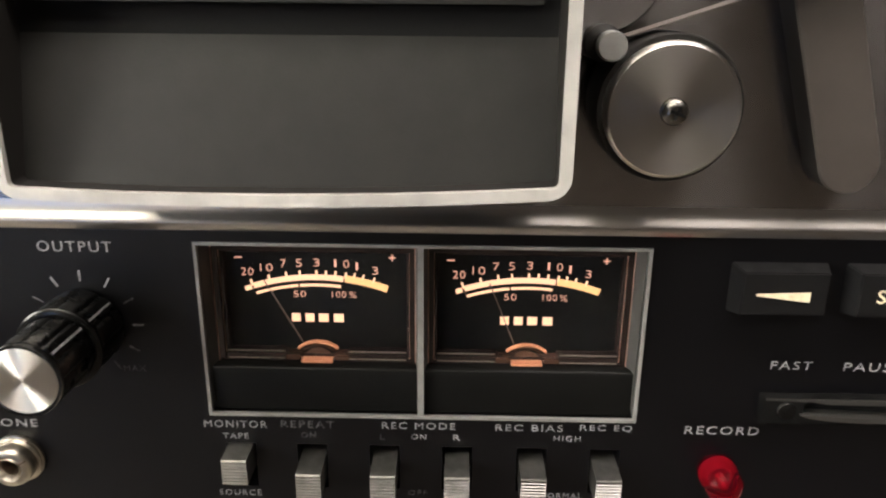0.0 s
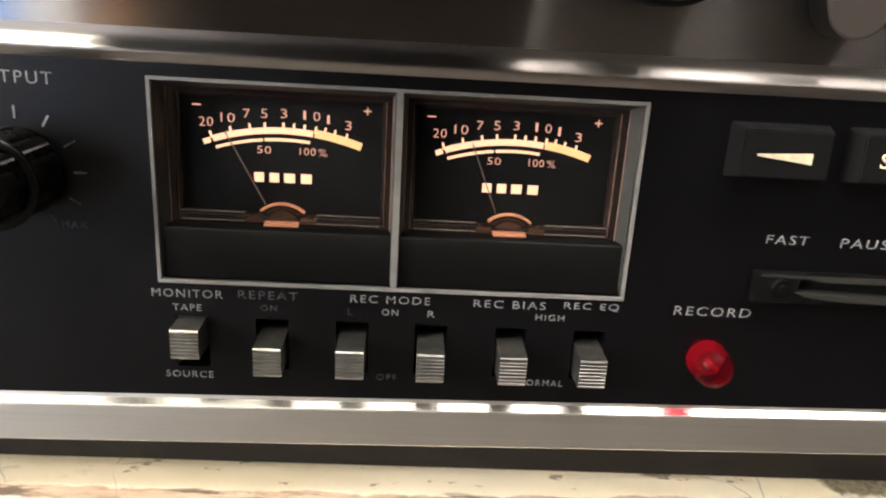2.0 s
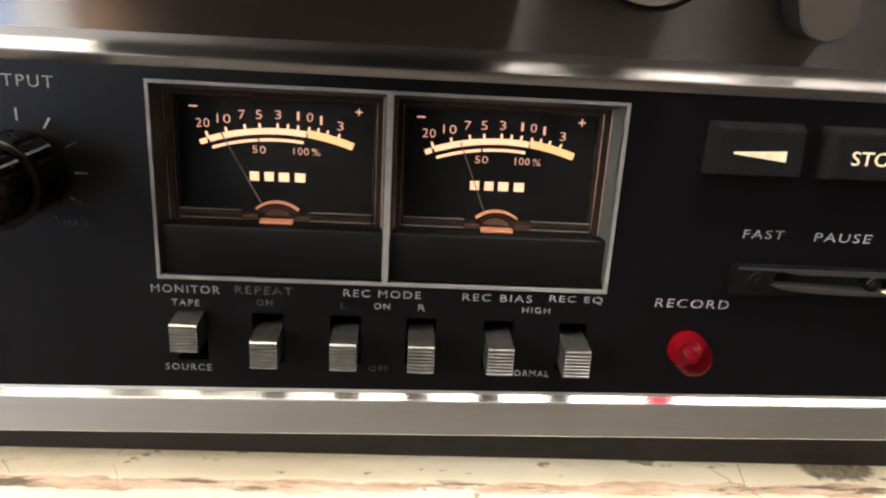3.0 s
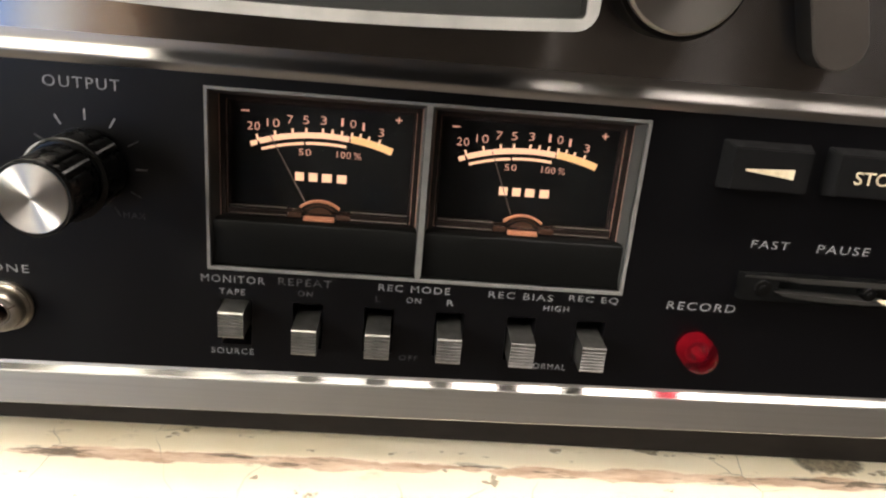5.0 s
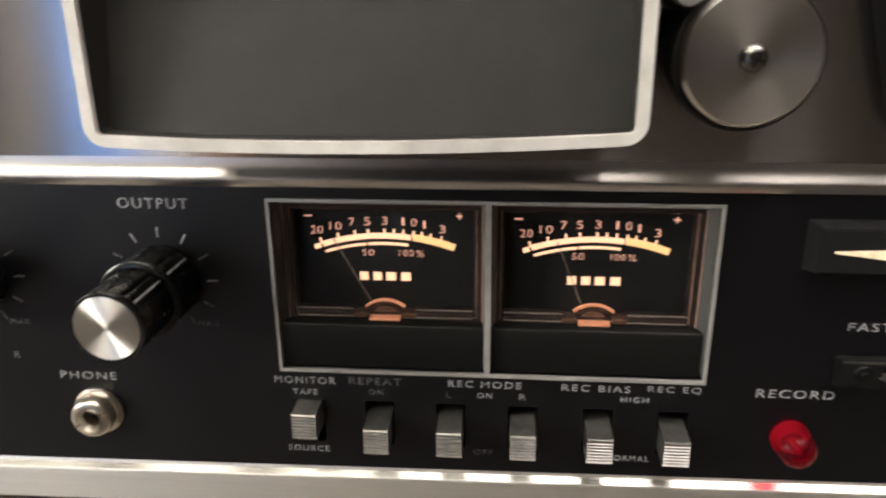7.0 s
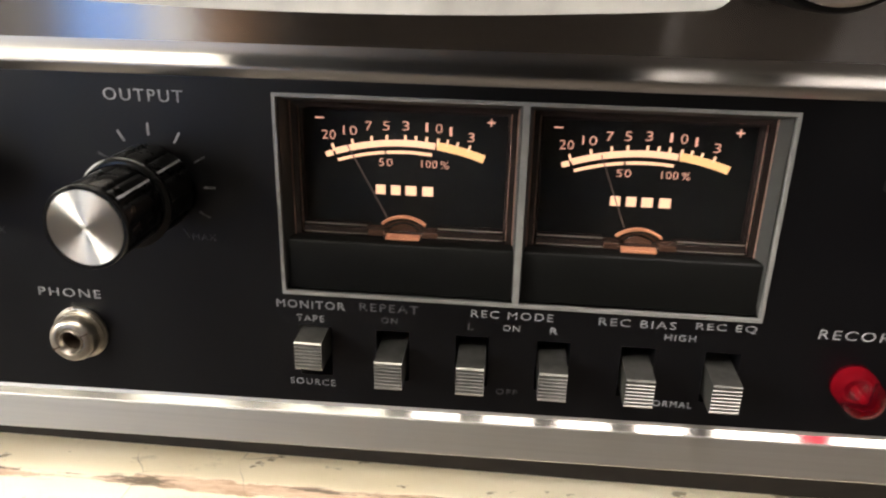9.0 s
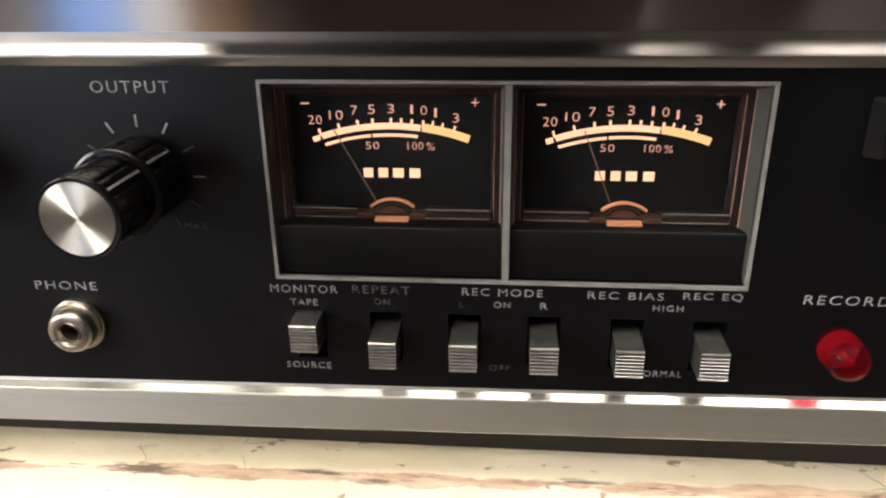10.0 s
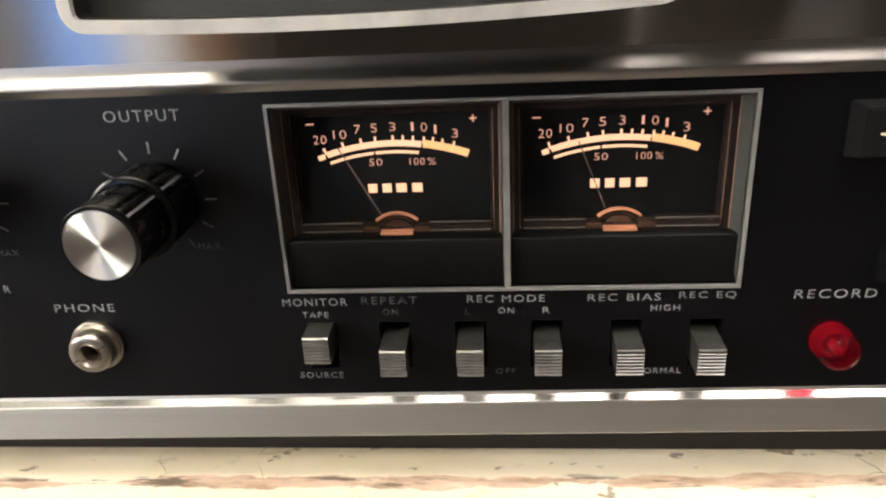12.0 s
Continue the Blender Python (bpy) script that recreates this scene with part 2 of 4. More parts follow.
    # dark knot worn into the top
    mp = node(m, "ShaderNodeMapping")
    mp.vector_type = "TEXTURE"
    mp.inputs["Location"].default_value = (KNOT_X, KNOT_Y, 0)
    mp.inputs["Scale"].default_value = (0.0135, 0.0065, 1000)
    link(m, tc.outputs["Object"], mp.inputs["Vector"])
    ln = node(m, "ShaderNodeVectorMath")
    ln.operation = "LENGTH"
    link(m, mp.outputs["Vector"], ln.inputs[0])
    rag = node(m, "ShaderNodeMath")
    rag.operation = "MULTIPLY_ADD"
    link(m, noise_tex(m, 240, 4), rag.inputs[0])
    rag.inputs[1].default_value = 0.9
    link(m, ln.outputs["Value"], rag.inputs[2])
    half = node(m, "ShaderNodeMath")
    half.operation = "MULTIPLY"
    link(m, rag.outputs[0], half.inputs[0])
    half.inputs[1].default_value = 0.5
    kn = grey_ramp(m, half.outputs[0], 0.575, 0.9, 0.7, 0.0)
    mx4 = node(m, "ShaderNodeMix")
    mx4.data_type = "RGBA"
    link(m, kn, mx4.inputs[0])
    link(m, mx3.outputs[2], mx4.inputs[6])
    link(m, ramp(m, noise_tex(m, 500, 4), [(0.35, (0.05, 0.04, 0.028)), (0.7, (0.30, 0.25, 0.17))]), mx4.inputs[7])
    link(m, mx4.outputs[2], bsdf(m).inputs["Base Color"])
    inv = node(m, "ShaderNodeMath")
    inv.operation = "SUBTRACT"
    inv.inputs[0].default_value = 1.0
    link(m, less.outputs[0], inv.inputs[1])
    bump(m, inv.outputs[0], 0.5, 0.0006)


ARRIS_Y, TABLE_Z = 0.0050, -0.012
KNOT_X, KNOT_Y = 0.143, 0.0140
paint_nodes(M_PAINT)

M_WALL = material("plaster_wall", (0.24, 0.22, 0.20), 0.9)
vary(M_WALL, (0.065, 0.056, 0.05), (0.095, 0.082, 0.073), 3)
M_DIMWALL = material("dark_wall", (0.07, 0.06, 0.055), 0.9)
vary(M_DIMWALL, (0.055, 0.048, 0.042), (0.085, 0.072, 0.062), 3)
M_CREAMWALL = material("cream_wall", (0.4, 0.37, 0.32), 0.9)
vary(M_CREAMWALL, (0.36, 0.33, 0.28), (0.44, 0.41, 0.35), 3)
M_CEIL = material("ceiling_paint", (0.55, 0.5, 0.45), 0.9)
vary(M_CEIL, (0.42, 0.39, 0.35), (0.5, 0.47, 0.43), 3)
M_FLOOR = material("dark_floor", (0.10, 0.07, 0.05), 0.5)
vary(M_FLOOR, (0.05, 0.04, 0.032), (0.09, 0.072, 0.058), 6, (1, 8, 1))
M_LAMPFRAME = material("white_lamp_frame", (0.6, 0.6, 0.58), 0.5)


# ---- mesh helpers ----
def mesh_of(bm, name, mat, smooth=None):
    bmesh.ops.recalc_face_normals(bm, faces=bm.faces)
    me = bpy.data.meshes.new(name)
    bm.to_mesh(me)
    bm.free()
    for m in mat if isinstance(mat, (list, tuple)) else [mat]:
        me.materials.append(m)
    if smooth is not None:
        me.shade_smooth()
        me.set_sharp_from_angle(angle=radians(smooth))
    return me


def part(name, bm, mat, parent=None, label="", at=(0, 0, 0), smooth=None):
    ob = new(name, mesh_of(bm, name, mat, smooth))
    ob.location = at
    if parent:
        ob.parent = parent
    return tagged(ob, label)


def box(x0, x1, y0, y1, z0, z1, bevel=0.0, segs=2):
    bm = bmesh.new()
    bmesh.ops.create_cube(bm, size=1)
    for v in bm.verts:
        v.co = Vector(((x0 + x1) / 2 + v.co.x * (x1 - x0), (y0 + y1) / 2 + v.co.y * (y1 - y0), (z0 + z1) / 2 + v.co.z * (z1 - z0)))
    if bevel:
        bmesh.ops.bevel(bm, geom=bm.edges[:], offset=bevel, segments=segs, affect="EDGES", profile=0.5)
    return bm


def lathe(profile, n=48):
    """Turns rows of (radius, y) about the y axis."""
    bm = bmesh.new()
    rings = []
    for r, y in profile:
        if r < 1e-7:
            rings.append([bm.verts.new((0, y, 0))])
        else:
            rings.append([bm.verts.new((r * math.cos(2 * math.pi * k / n), y, r * math.sin(2 * math.pi * k / n))) for k in range(n)])
    for a, b in zip(rings, rings[1:]):
        for k in range(n):
            j = (k + 1) % n
            if len(a) == 1 and len(b) == 1:
                continue
            if len(a) == 1:
                bm.faces.new((a[0], b[k], b[j]))
            elif len(b) == 1:
                bm.faces.new((a[k], b[0], a[j]))
            else:
                bm.faces.new((a[k], b[k], b[j], a[j]))
    return bm


def extrude_x(profile, x0, x1, steps=1, closed=True):
    """Sweeps a closed outline of (y, z) along x."""
    bm = bmesh.new()
    rows = [[bm.verts.new((x0 + (x1 - x0) * s / steps, y, z)) for y, z in profile] for s in range(steps + 1)]
    n = len(profile)
    for a, b in zip(rows, rows[1:]):
        for k in range(n if closed else n - 1):
            j = (k + 1) % n
            bm.faces.new((a[k], a[j], b[j], b[k]))
    if closed:
        bm.faces.new(rows[0])
        bm.faces.new(rows[-1][::-1])
    return bm


def plate(outline, y0, y1):
    """A flat piece with an outline of (x, z), from y0 (front) back to y1."""
    bm = bmesh.new()
    a = [bm.verts.new((x, y0, z)) for x, z in outline]
    b = [bm.verts.new((x, y1, z)) for x, z in outline]
    n = len(a)
    bm.faces.new(a)
    bm.faces.new(b[::-1])
    for k in range(n):
        j = (k + 1) % n
        bm.faces.new((a[k], b[k], b[j], a[j]))
    return bm


def ring_plate(outer, inner, y0, y1):
    """A frame between two outlines of equal length."""
    bm = bmesh.new()
    n = len(outer)
    o0, i0 = [[bm.verts.new((x, y0, z)) for x, z in line] for line in (outer, inner)]
    o1, i1 = [[bm.verts.new((x, y1, z)) for x, z in line] for line in (outer, inner)]
    for k in range(n):
        j = (k + 1) % n
        bm.faces.new((o0[k], o0[j], i0[j], i0[k]))
        bm.faces.new((o1[k], i1[k], i1[j], o1[j]))
        bm.faces.new((o0[k], o1[k], o1[j], o0[j]))
        bm.faces.new((i0[k], i0[j], i1[j], i1[k]))
    return bm


def rect(x0, x1, z0, z1):
    return [(x0, z0), (x1, z0), (x1, z1), (x0, z1)]


def round_rect(x0, x1, z0, z1, r, n=6, sag=0.0, edge=10):
    """A rounded rectangle; its lower edge sags by sag in the middle."""
    pts = []
    for k in range(edge + 1):
        u = k / edge
        x = x0 + r + (x1 - x0 - 2 * r) * u
        pts.append((x, z0 - sag * 4 * u * (1 - u)))
    for cx, cz, a0 in ((x1 - r, z0 + r, -90), (x1 - r, z1 - r, 0), (x0 + r, z1 - r, 90), (x0 + r, z0 + r, 180)):
        for k in range(n + 1):
            a = radians(a0 + 90 * k / n)
            p = (cx + r * math.cos(a), cz + r * math.sin(a))
            if math.dist(p, pts[-1]) > 1e-6 and math.dist(p, pts[0]) > 1e-6:
                pts.append(p)
    return pts


def join(*bms):
    out = bmesh.new()
    for bm in bms:
        me = bpy.data.meshes.new("piece")
        bm.to_mesh(me)
        bm.free()
        out.from_mesh(me)
        bpy.data.meshes.remove(me)
    return out


def lettering(text, x0, x1, z0, z1, y, mat, parent, thick=0.00012, bold=0.0, slant=0.0, name="lettering", space=1.0):
    """Printed or raised words that fill the box from x0, z0 to x1, z1, in a plane that faces -y."""
    cu = bpy.data.curves.new(name, "FONT")
    cu.body, cu.extrude, cu.offset, cu.resolution_u, cu.shear, cu.space_character = text, 0.02, bold, 3, slant, space
    tmp = new(name, cu)
    me = bpy.data.meshes.new_from_object(tmp.evaluated_get(bpy.context.evaluated_depsgraph_get()))
    bpy.data.objects.remove(tmp)
    bpy.data.curves.remove(cu)
    co = np.array([v.co[:] for v in me.vertices])
    lo, hi = co.min(0), co.max(0)
    span = np.maximum(hi - lo, 1e-6)
    for v in me.vertices:
        u, w, d = (np.array(v.co[:]) - lo) / span
        v.co = (x0 + u * (x1 - x0), y - d * thick, z0 + w * (z1 - z0))
    me.materials.clear()
    me.materials.append(mat)
    ob = new(name, me)
    ob.parent = parent
    return ob


def bar(x0, z0, x1, z1, w, y, thick=0.0002):
    """A printed stroke from one point to the other."""
    d = Vector((x1 - x0, z1 - z0)).normalized() * (w / 2)
    n = Vector((-d.y, d.x))
    return plate([(x0 - n.x, z0 - n.y), (x1 - n.x, z1 - n.y), (x1 + n.x, z1 + n.y), (x0 + n.x, z0 + n.y)], y - thick, y)


def arc_band(cx, cz, r0, r1, a0, a1, y, n=24, thick=0.0002):
    """A band of an arc between radii r0 and r1, from a0 to a1 degrees clockwise from upright."""
    outer = [(cx + r1 * math.sin(radians(a0 + (a1 - a0) * k / n)), cz + r1 * math.cos(radians(a0 + (a1 - a0) * k / n))) for k in range(n + 1)]
    inner = [(cx + r0 * math.sin(radians(a0 + (a1 - a0) * k / n)), cz + r0 * math.cos(radians(a0 + (a1 - a0) * k / n))) for k in range(n, -1, -1)]
    return plate(outer + inner, y - thick, y)


MM = 0.001

# ---- the room round the table ----
RX, RY0, RY1, RZ0, RZ1 = 2.2, -3.0, 0.75, -0.76, 1.62


def structure(name, bm, mat, label):
    return tagged(part(name, bm, mat), label, "", "", "structure")


structure("floor", box(-RX, RX, RY0, RY1, RZ0 - 0.1, RZ0), M_FLOOR, "dark brown wooden floor of the room")
structure("ceiling", box(-RX, RX, RY0, RY1, RZ1, RZ1 + 0.1), M_CEIL, "off-white painted ceiling of the room")
structure("wall_north", box(-RX, RX, RY1, RY1 + 0.12, RZ0, RZ1), M_WALL, "dim beige plaster wall behind the table")
structure("wall_east", box(RX, RX + 0.12, RY0, RY1, RZ0, RZ1), M_DIMWALL, "dark brown plaster wall of the room")
VY0, VY1, VZ0, VZ1 = -1.85, -0.85, 0.25, 1.20
west = join(box(-RX - 0.12, -RX, RY0, VY0, RZ0, RZ1), box(-RX - 0.12, -RX, VY1, RY1, RZ0, RZ1), box(-RX - 0.12, -RX, VY0, VY1, RZ0, VZ0), box(-RX - 0.12, -RX, VY0, VY1, VZ1, RZ1))
structure("wall_west", west, M_CREAMWALL, "cream plaster wall with a bright window")
M_BLIND = material("sunlit_blind", (0.8, 0.8, 0.75), 0.8, emit=(1.0, 0.96, 0.88), power=34.0)
structure("window_2", box(-RX - 0.10, -RX - 0.06, VY0, VY1, VZ0, VZ1), M_BLIND, "sunlit cream window blind")
# south wall with a window opening and a gap for the added dark recess
HX0, HX1, HZ1 = -0.95, 0.55, 1.30
WX0, WX1, WZ0, WZ1 = -2.01, -1.54, -0.45, 0.42
south = join(box(-RX, WX0, RY0 - 0.12, RY0, RZ0, RZ1), box(WX1, HX0, RY0 - 0.12, RY0, RZ0, RZ1), box(HX1, RX, RY0 - 0.12, RY0, RZ0, RZ1), box(HX0, HX1, RY0 - 0.12, RY0, HZ1, RZ1),
             box(WX0, WX1, RY0 - 0.12, RY0, RZ0, WZ0), box(WX0, WX1, RY0 - 0.12, RY0, WZ1, RZ1))
structure("wall_south", south, M_WALL, "dim beige plaster wall with a window opening")
# unseen dark recess, added for the dark reflection of whoever holds the camera
dark_recess = join(box(HX0 - 0.1, HX0, RY0 - 1.6, RY0 - 0.12, RZ0, HZ1), box(HX1, HX1 + 0.1, RY0 - 1.6, RY0 - 0.12, RZ0, HZ1), box(HX0 - 0.1, HX1 + 0.1, RY0 - 1.7, RY0 - 1.6, RZ0, HZ1),
            box(HX0 - 0.1, HX1 + 0.1, RY0 - 1.7, RY0 - 0.12, HZ1, HZ1 + 0.1), box(HX0 - 0.1, HX1 + 0.1, RY0 - 1.7, RY0, RZ0 - 0.1, RZ0 - 0.002))
structure("wall_recess", dark_recess, M_DIMWALL, "made-up dark brown recess in place of the person behind the camera")
M_DOOR = material("orange_wood", (0.45, 0.24, 0.10), 0.45)
vary(M_DOOR, (0.34, 0.18, 0.08), (0.48, 0.27, 0.13), 3, (12, 1, 1))
# both curtains emit a little, so the deck mirrors pale bands
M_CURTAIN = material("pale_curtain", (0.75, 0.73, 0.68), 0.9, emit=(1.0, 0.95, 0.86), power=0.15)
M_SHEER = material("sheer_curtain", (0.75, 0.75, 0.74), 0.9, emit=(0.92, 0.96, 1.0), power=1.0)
vary(M_SHEER, (0.66, 0.66, 0.65), (0.8, 0.8, 0.79), 4, (10, 1, 1))
vary(M_CURTAIN, (0.66, 0.64, 0.6), (0.8, 0.78, 0.74), 4, (10, 1, 1))


def hang_curtain(x0, x1, mat, label):
    folds = [(x0 + (x1 - x0) * k / 40, RY0 + 0.05 + 0.015 * math.sin(k * 1.3)) for k in range(41)]
    bm = bmesh.new()
    fr = [[bm.verts.new((x, y, z)) for x, y in folds] for z in (RZ0 + 0.02, 1.3)]
    bk = [[bm.verts.new((x, y - 0.006, z)) for x, y in folds] for z in (RZ0 + 0.02, 1.3)]
    for a, b in ((fr[0], fr[1]), (bk[1], bk[0]), (fr[1], bk[1]), (bk[0], fr[0])):
        for k in range(40):
            bm.faces.new((a[k], a[k + 1], b[k + 1], b[k]))
    return tagged(part("curtain", bm, mat, smooth=60), label, "curtain", "curtains of the window")


hang_curtain(-1.57, -1.36, M_SHEER, "pale folded curtain with an added glow beside the window")
hang_curtain(-2.19, -1.98, M_CURTAIN, "pale folded curtain with an added glow, put in beside the wall")
structure("door_1", box(-1.36, -1.10, RY0, RY0 + 0.05, RZ0, 1.2), M_DOOR, "narrow orange-brown wooden door")
win = structure("window_1", ring_plate(rect(WX0, WX1, WZ0, WZ1), rect(WX0 + 0.05, WX1 - 0.05, WZ0 + 0.05, WZ1 - 0.05), RY0 - 0.09, RY0 - 0.03), M_LAMPFRAME, "white painted window frame with a view of blue dusk")
M_DUSK = material("blue_dusk", (0, 0, 0), 1.0, emit=(0.20, 0.44, 1.0), power=5.8)
structure("backdrop", box(WX0 - 0.05, WX1 + 0.05, RY0 - 0.22, RY0 - 0.20, WZ0 - 0.05, WZ1 + 0.05), M_DUSK, "blue evening sky outside the window")


def ceiling_light(x, y, z, w, d, color, power, label):
    ob = tagged(new("ceiling_light"), label, "ceiling light")
    ob.location = (x, y, z)
    glow = material("lamp_diffuser", (0.8, 0.8, 0.8), 0.6, emit=color, power=power)
    fr = ring_plate(rect(-w / 2 - 0.02, w / 2 + 0.02, -d / 2 - 0.02, d / 2 + 0.02), rect(-w / 2, w / 2, -d / 2, d / 2), 0, 0.04)
    bmesh.ops.rotate(fr, verts=fr.verts, matrix=Matrix.Rotation(radians(90), 3, "X"))
    part("frame", fr, M_LAMPFRAME, ob, at=(0, 0, -0.04))
    part("diffuser", box(-w / 2, w / 2, -d / 2, d / 2, -0.03, -0.006), glow, ob, "glowing white diffuser")
    return ob


LIGHTS = [
    (-0.68, -0.52, RZ1, 0.76, 0.42, (1.0, 0.92, 0.76), 5.0, "dimmer warm ceiling light above the table"),
    (0.42, -0.52, RZ1, 1.36, 0.42, (1.0, 0.90, 0.835), 22.0, "long white ceiling light above the table"),
    (-0.72, -1.38, RZ1, 1.18, 0.40, (1.0, 0.93, 0.78), 20.0, "warm white ceiling light beside the window"),
    # helper light, added so the highlight on the deck lip tails off
    (0.00, -1.38, RZ1, 0.18, 0.40, (1.0, 0.93, 0.80), 8.0, "faint warm light added to fade out the lip highlight"),
    (0.20, -1.38, RZ1, 0.11, 0.14, (1.0, 0.92, 0.84), 40.0, "small square white ceiling light"),
    (1.00, -1.38, RZ1, 0.84, 0.22, (1.0, 0.90, 0.835), 4.5, "white ceiling light near the wall"),
]
for row in LIGHTS:
    ceiling_light(*row)

# ---- the table ----
table = tagged(new("table"), "old cream-painted wooden table with a worn edge", "table")
table.location = (0, 0, RZ0)
table.rotation_euler.z = 0.0145
TZ = -RZ0 + TABLE_Z
nose = [(0.55, TZ), (0.05, TZ), (0.028, TZ), (0.018, TZ), (0.012, TZ - 0.0001), (0.009, TZ - 0.0003), (0.007, TZ - 0.0007), (0.0055, TZ - 0.0013), (0.0035, TZ - 0.0022),
        (0.001, TZ - 0.0030), (-0.002, TZ - 0.0038), (-0.005, TZ - 0.0051), (-0.008, TZ - 0.0075), (-0.0105, TZ - 0.011), (-0.012, TZ - 0.015), (-0.0125, TZ - 0.02), (-0.0125, TZ - 0.034), (0.55, TZ - 0.034)]
bm = extrude_x(nose, -0.75, 0.75, 300)
for v in bm.verts:
    if v.co.y < 0.02 and v.co.z > TZ - 0.02:
        n1 = noise.noise(Vector((v.co.x * 60, v.co.y * 160, v.co.z * 160)))
        n2 = noise.noise(Vector((v.co.x * 260, v.co.y * 400, 3)))
        v.co.z += 0.00035 * n1 + 0.00018 * n2
part("tabletop", bm, M_PAINT, table, smooth=40)
part("apron", box(-0.70, 0.70, 0.03, 0.52, TZ - 0.16, TZ - 0.034), M_PAINT, table)
for lx in (-0.66, 0.66):
    for ly in (0.07, 0.48):
        part("leg", box(lx - 0.03, lx + 0.03, ly - 0.03, ly + 0.03, 0, TZ - 0.16), M_PAINT, table)

# ---- the tape recorder ----
rec = tagged(new("tape_recorder"), "black and brushed-aluminium reel tape recorder standing on the cream table", "tape recorder")
X0, X1 = -0.215, 0.225
PT, PB = 0.1032, 0.0130            # top and bottom of the black panel

part("case", box(X0 - 0.004, X1 + 0.004, 0.02, 0.20, 0.0120, 0.43, 0.002), M_CASE, rec, "dark case")
# block below the recorder, coloured as the shade that falls there
part("under_shade", box(X0 + 0.01, X1 - 0.01, 0.0178, 0.19, TABLE_Z, 0.0118, 0.0006), M_UNDERSHADE, rec, "dark brown block standing for the shade under the recorder")

# black panel, in strips round the meter opening and the switch slots
MX0, MX1, MZ0, MZ1 = -0.0575, 0.0575, 0.0508, 0.1002
SW_X = [-0.0499, -0.0302, -0.0102, 0.0097, 0.0302, 0.0502]
SLOT_Z0, SLOT_Z1, SLOT_W = 0.0281, 0.0420, 0.0082
edges = [e for sx in SW_X for e in (sx - SLOT_W / 2, sx + SLOT_W / 2)]


def pierced(xs, zs, hole, y0, y1):
    """One sheet on a grid of cells, with the cells left out whose middle hole() names."""
    bm, at = bmesh.new(), {}

    def vert(i, k, y):
        if (i, k, y) not in at:
            at[i, k, y] = bm.verts.new((xs[i], y, zs[k]))
        return at[i, k, y]

    solid = {(i, k) for i in range(len(xs) - 1) for k in range(len(zs) - 1) if not hole((xs[i] + xs[i + 1]) / 2, (zs[k] + zs[k + 1]) / 2)}
    for i, k in solid:
        q = [(i, k), (i + 1, k), (i + 1, k + 1), (i, k + 1)]
        bm.faces.new([vert(*p, y0) for p in q])
        bm.faces.new([vert(*p, y1) for p in q[::-1]])
        for a, b, side in ((q[0], q[1], (i, k - 1)), (q[1], q[2], (i + 1, k)), (q[2], q[3], (i, k + 1)), (q[3], q[0], (i - 1, k))):
            if side not in solid:
                bm.faces.new((vert(*b, y0), vert(*a, y0), vert(*a, y1), vert(*b, y1)))
    return bm


def in_opening(x, z):
    if MX0 < x < MX1 and MZ0 < z < MZ1:
        return True
    return SLOT_Z0 < z < SLOT_Z1 and any(abs(x - sx) < SLOT_W / 2 for sx in SW_X)


panel = part("control_panel", pierced(sorted([X0, MX0, MX1, X1] + edges), [PB, SLOT_Z0, SLOT_Z1, MZ0, MZ1, PT], in_opening, 0, 0.0195), M_BLACK, rec, "black satin control panel")
part("slot_backing", box(MX0, MX1, 0.012, 0.0125, SLOT_Z0 - 0.001, SLOT_Z1 + 0.001), M_DARK, rec)

# bottom trim: bevelled top edge, flat front
LEAN = 0.0145          # the rail and the table run slightly askew to the panel
trim = extrude_x([(-0.00005, 0.0110), (-0.00005, 0.0207), (-0.0003, 0.0198), (-0.0018, 0.01855), (-0.0020, 0.0182), (-0.0020, 0.0082), (-0.0016, 0.0077), (0.0190, 0.0077), (0.0190, 0.0110)], X0 - 0.004, X1 + 0.004, 8)
for f in trim.faces:
    c = f.calc_center_median()
    f.material_index = 1 if 0.0184 < c.z < 0.0200 and c.y < 0 and len(f.verts) == 4 else 0
for v in trim.verts:
    v.co.z += LEAN * v.co.x
part("bottom_trim", trim, [M_TRIM, M_BEVEL], rec, "satin aluminium trim rail", smooth=20)

# deck plate with a rounded lip along its lower edge
lip = [(0.0195, PT), (-0.0001, PT), (-0.0008, PT + 0.0009), (-0.0013, PT + 0.0019), (-0.0014, PT + 0.0022), (-0.0013, PT + 0.0026), (-0.0009, PT + 0.0033), (-0.0004, PT + 0.0041),
       (-0.0001, PT + 0.0047), (0.0001, PT + 0.0052), (0.00028, PT + 0.0060), (0.0004, PT + 0.0074), (0.0195, PT + 0.0074)]
part("deck_lip", extrude_x(lip, X0 - 0.004, X1 + 0.004), M_LIP, rec, "rounded aluminium lip", smooth=50)
DY = 0.0004
part("deck_plate", box(X0 - 0.004, X1 + 0.004, DY, 0.0195, PT + 0.0074, 0.43), M_DECK, rec, "brushed aluminium deck plate")


# ---- meters ----
FY = 0.009


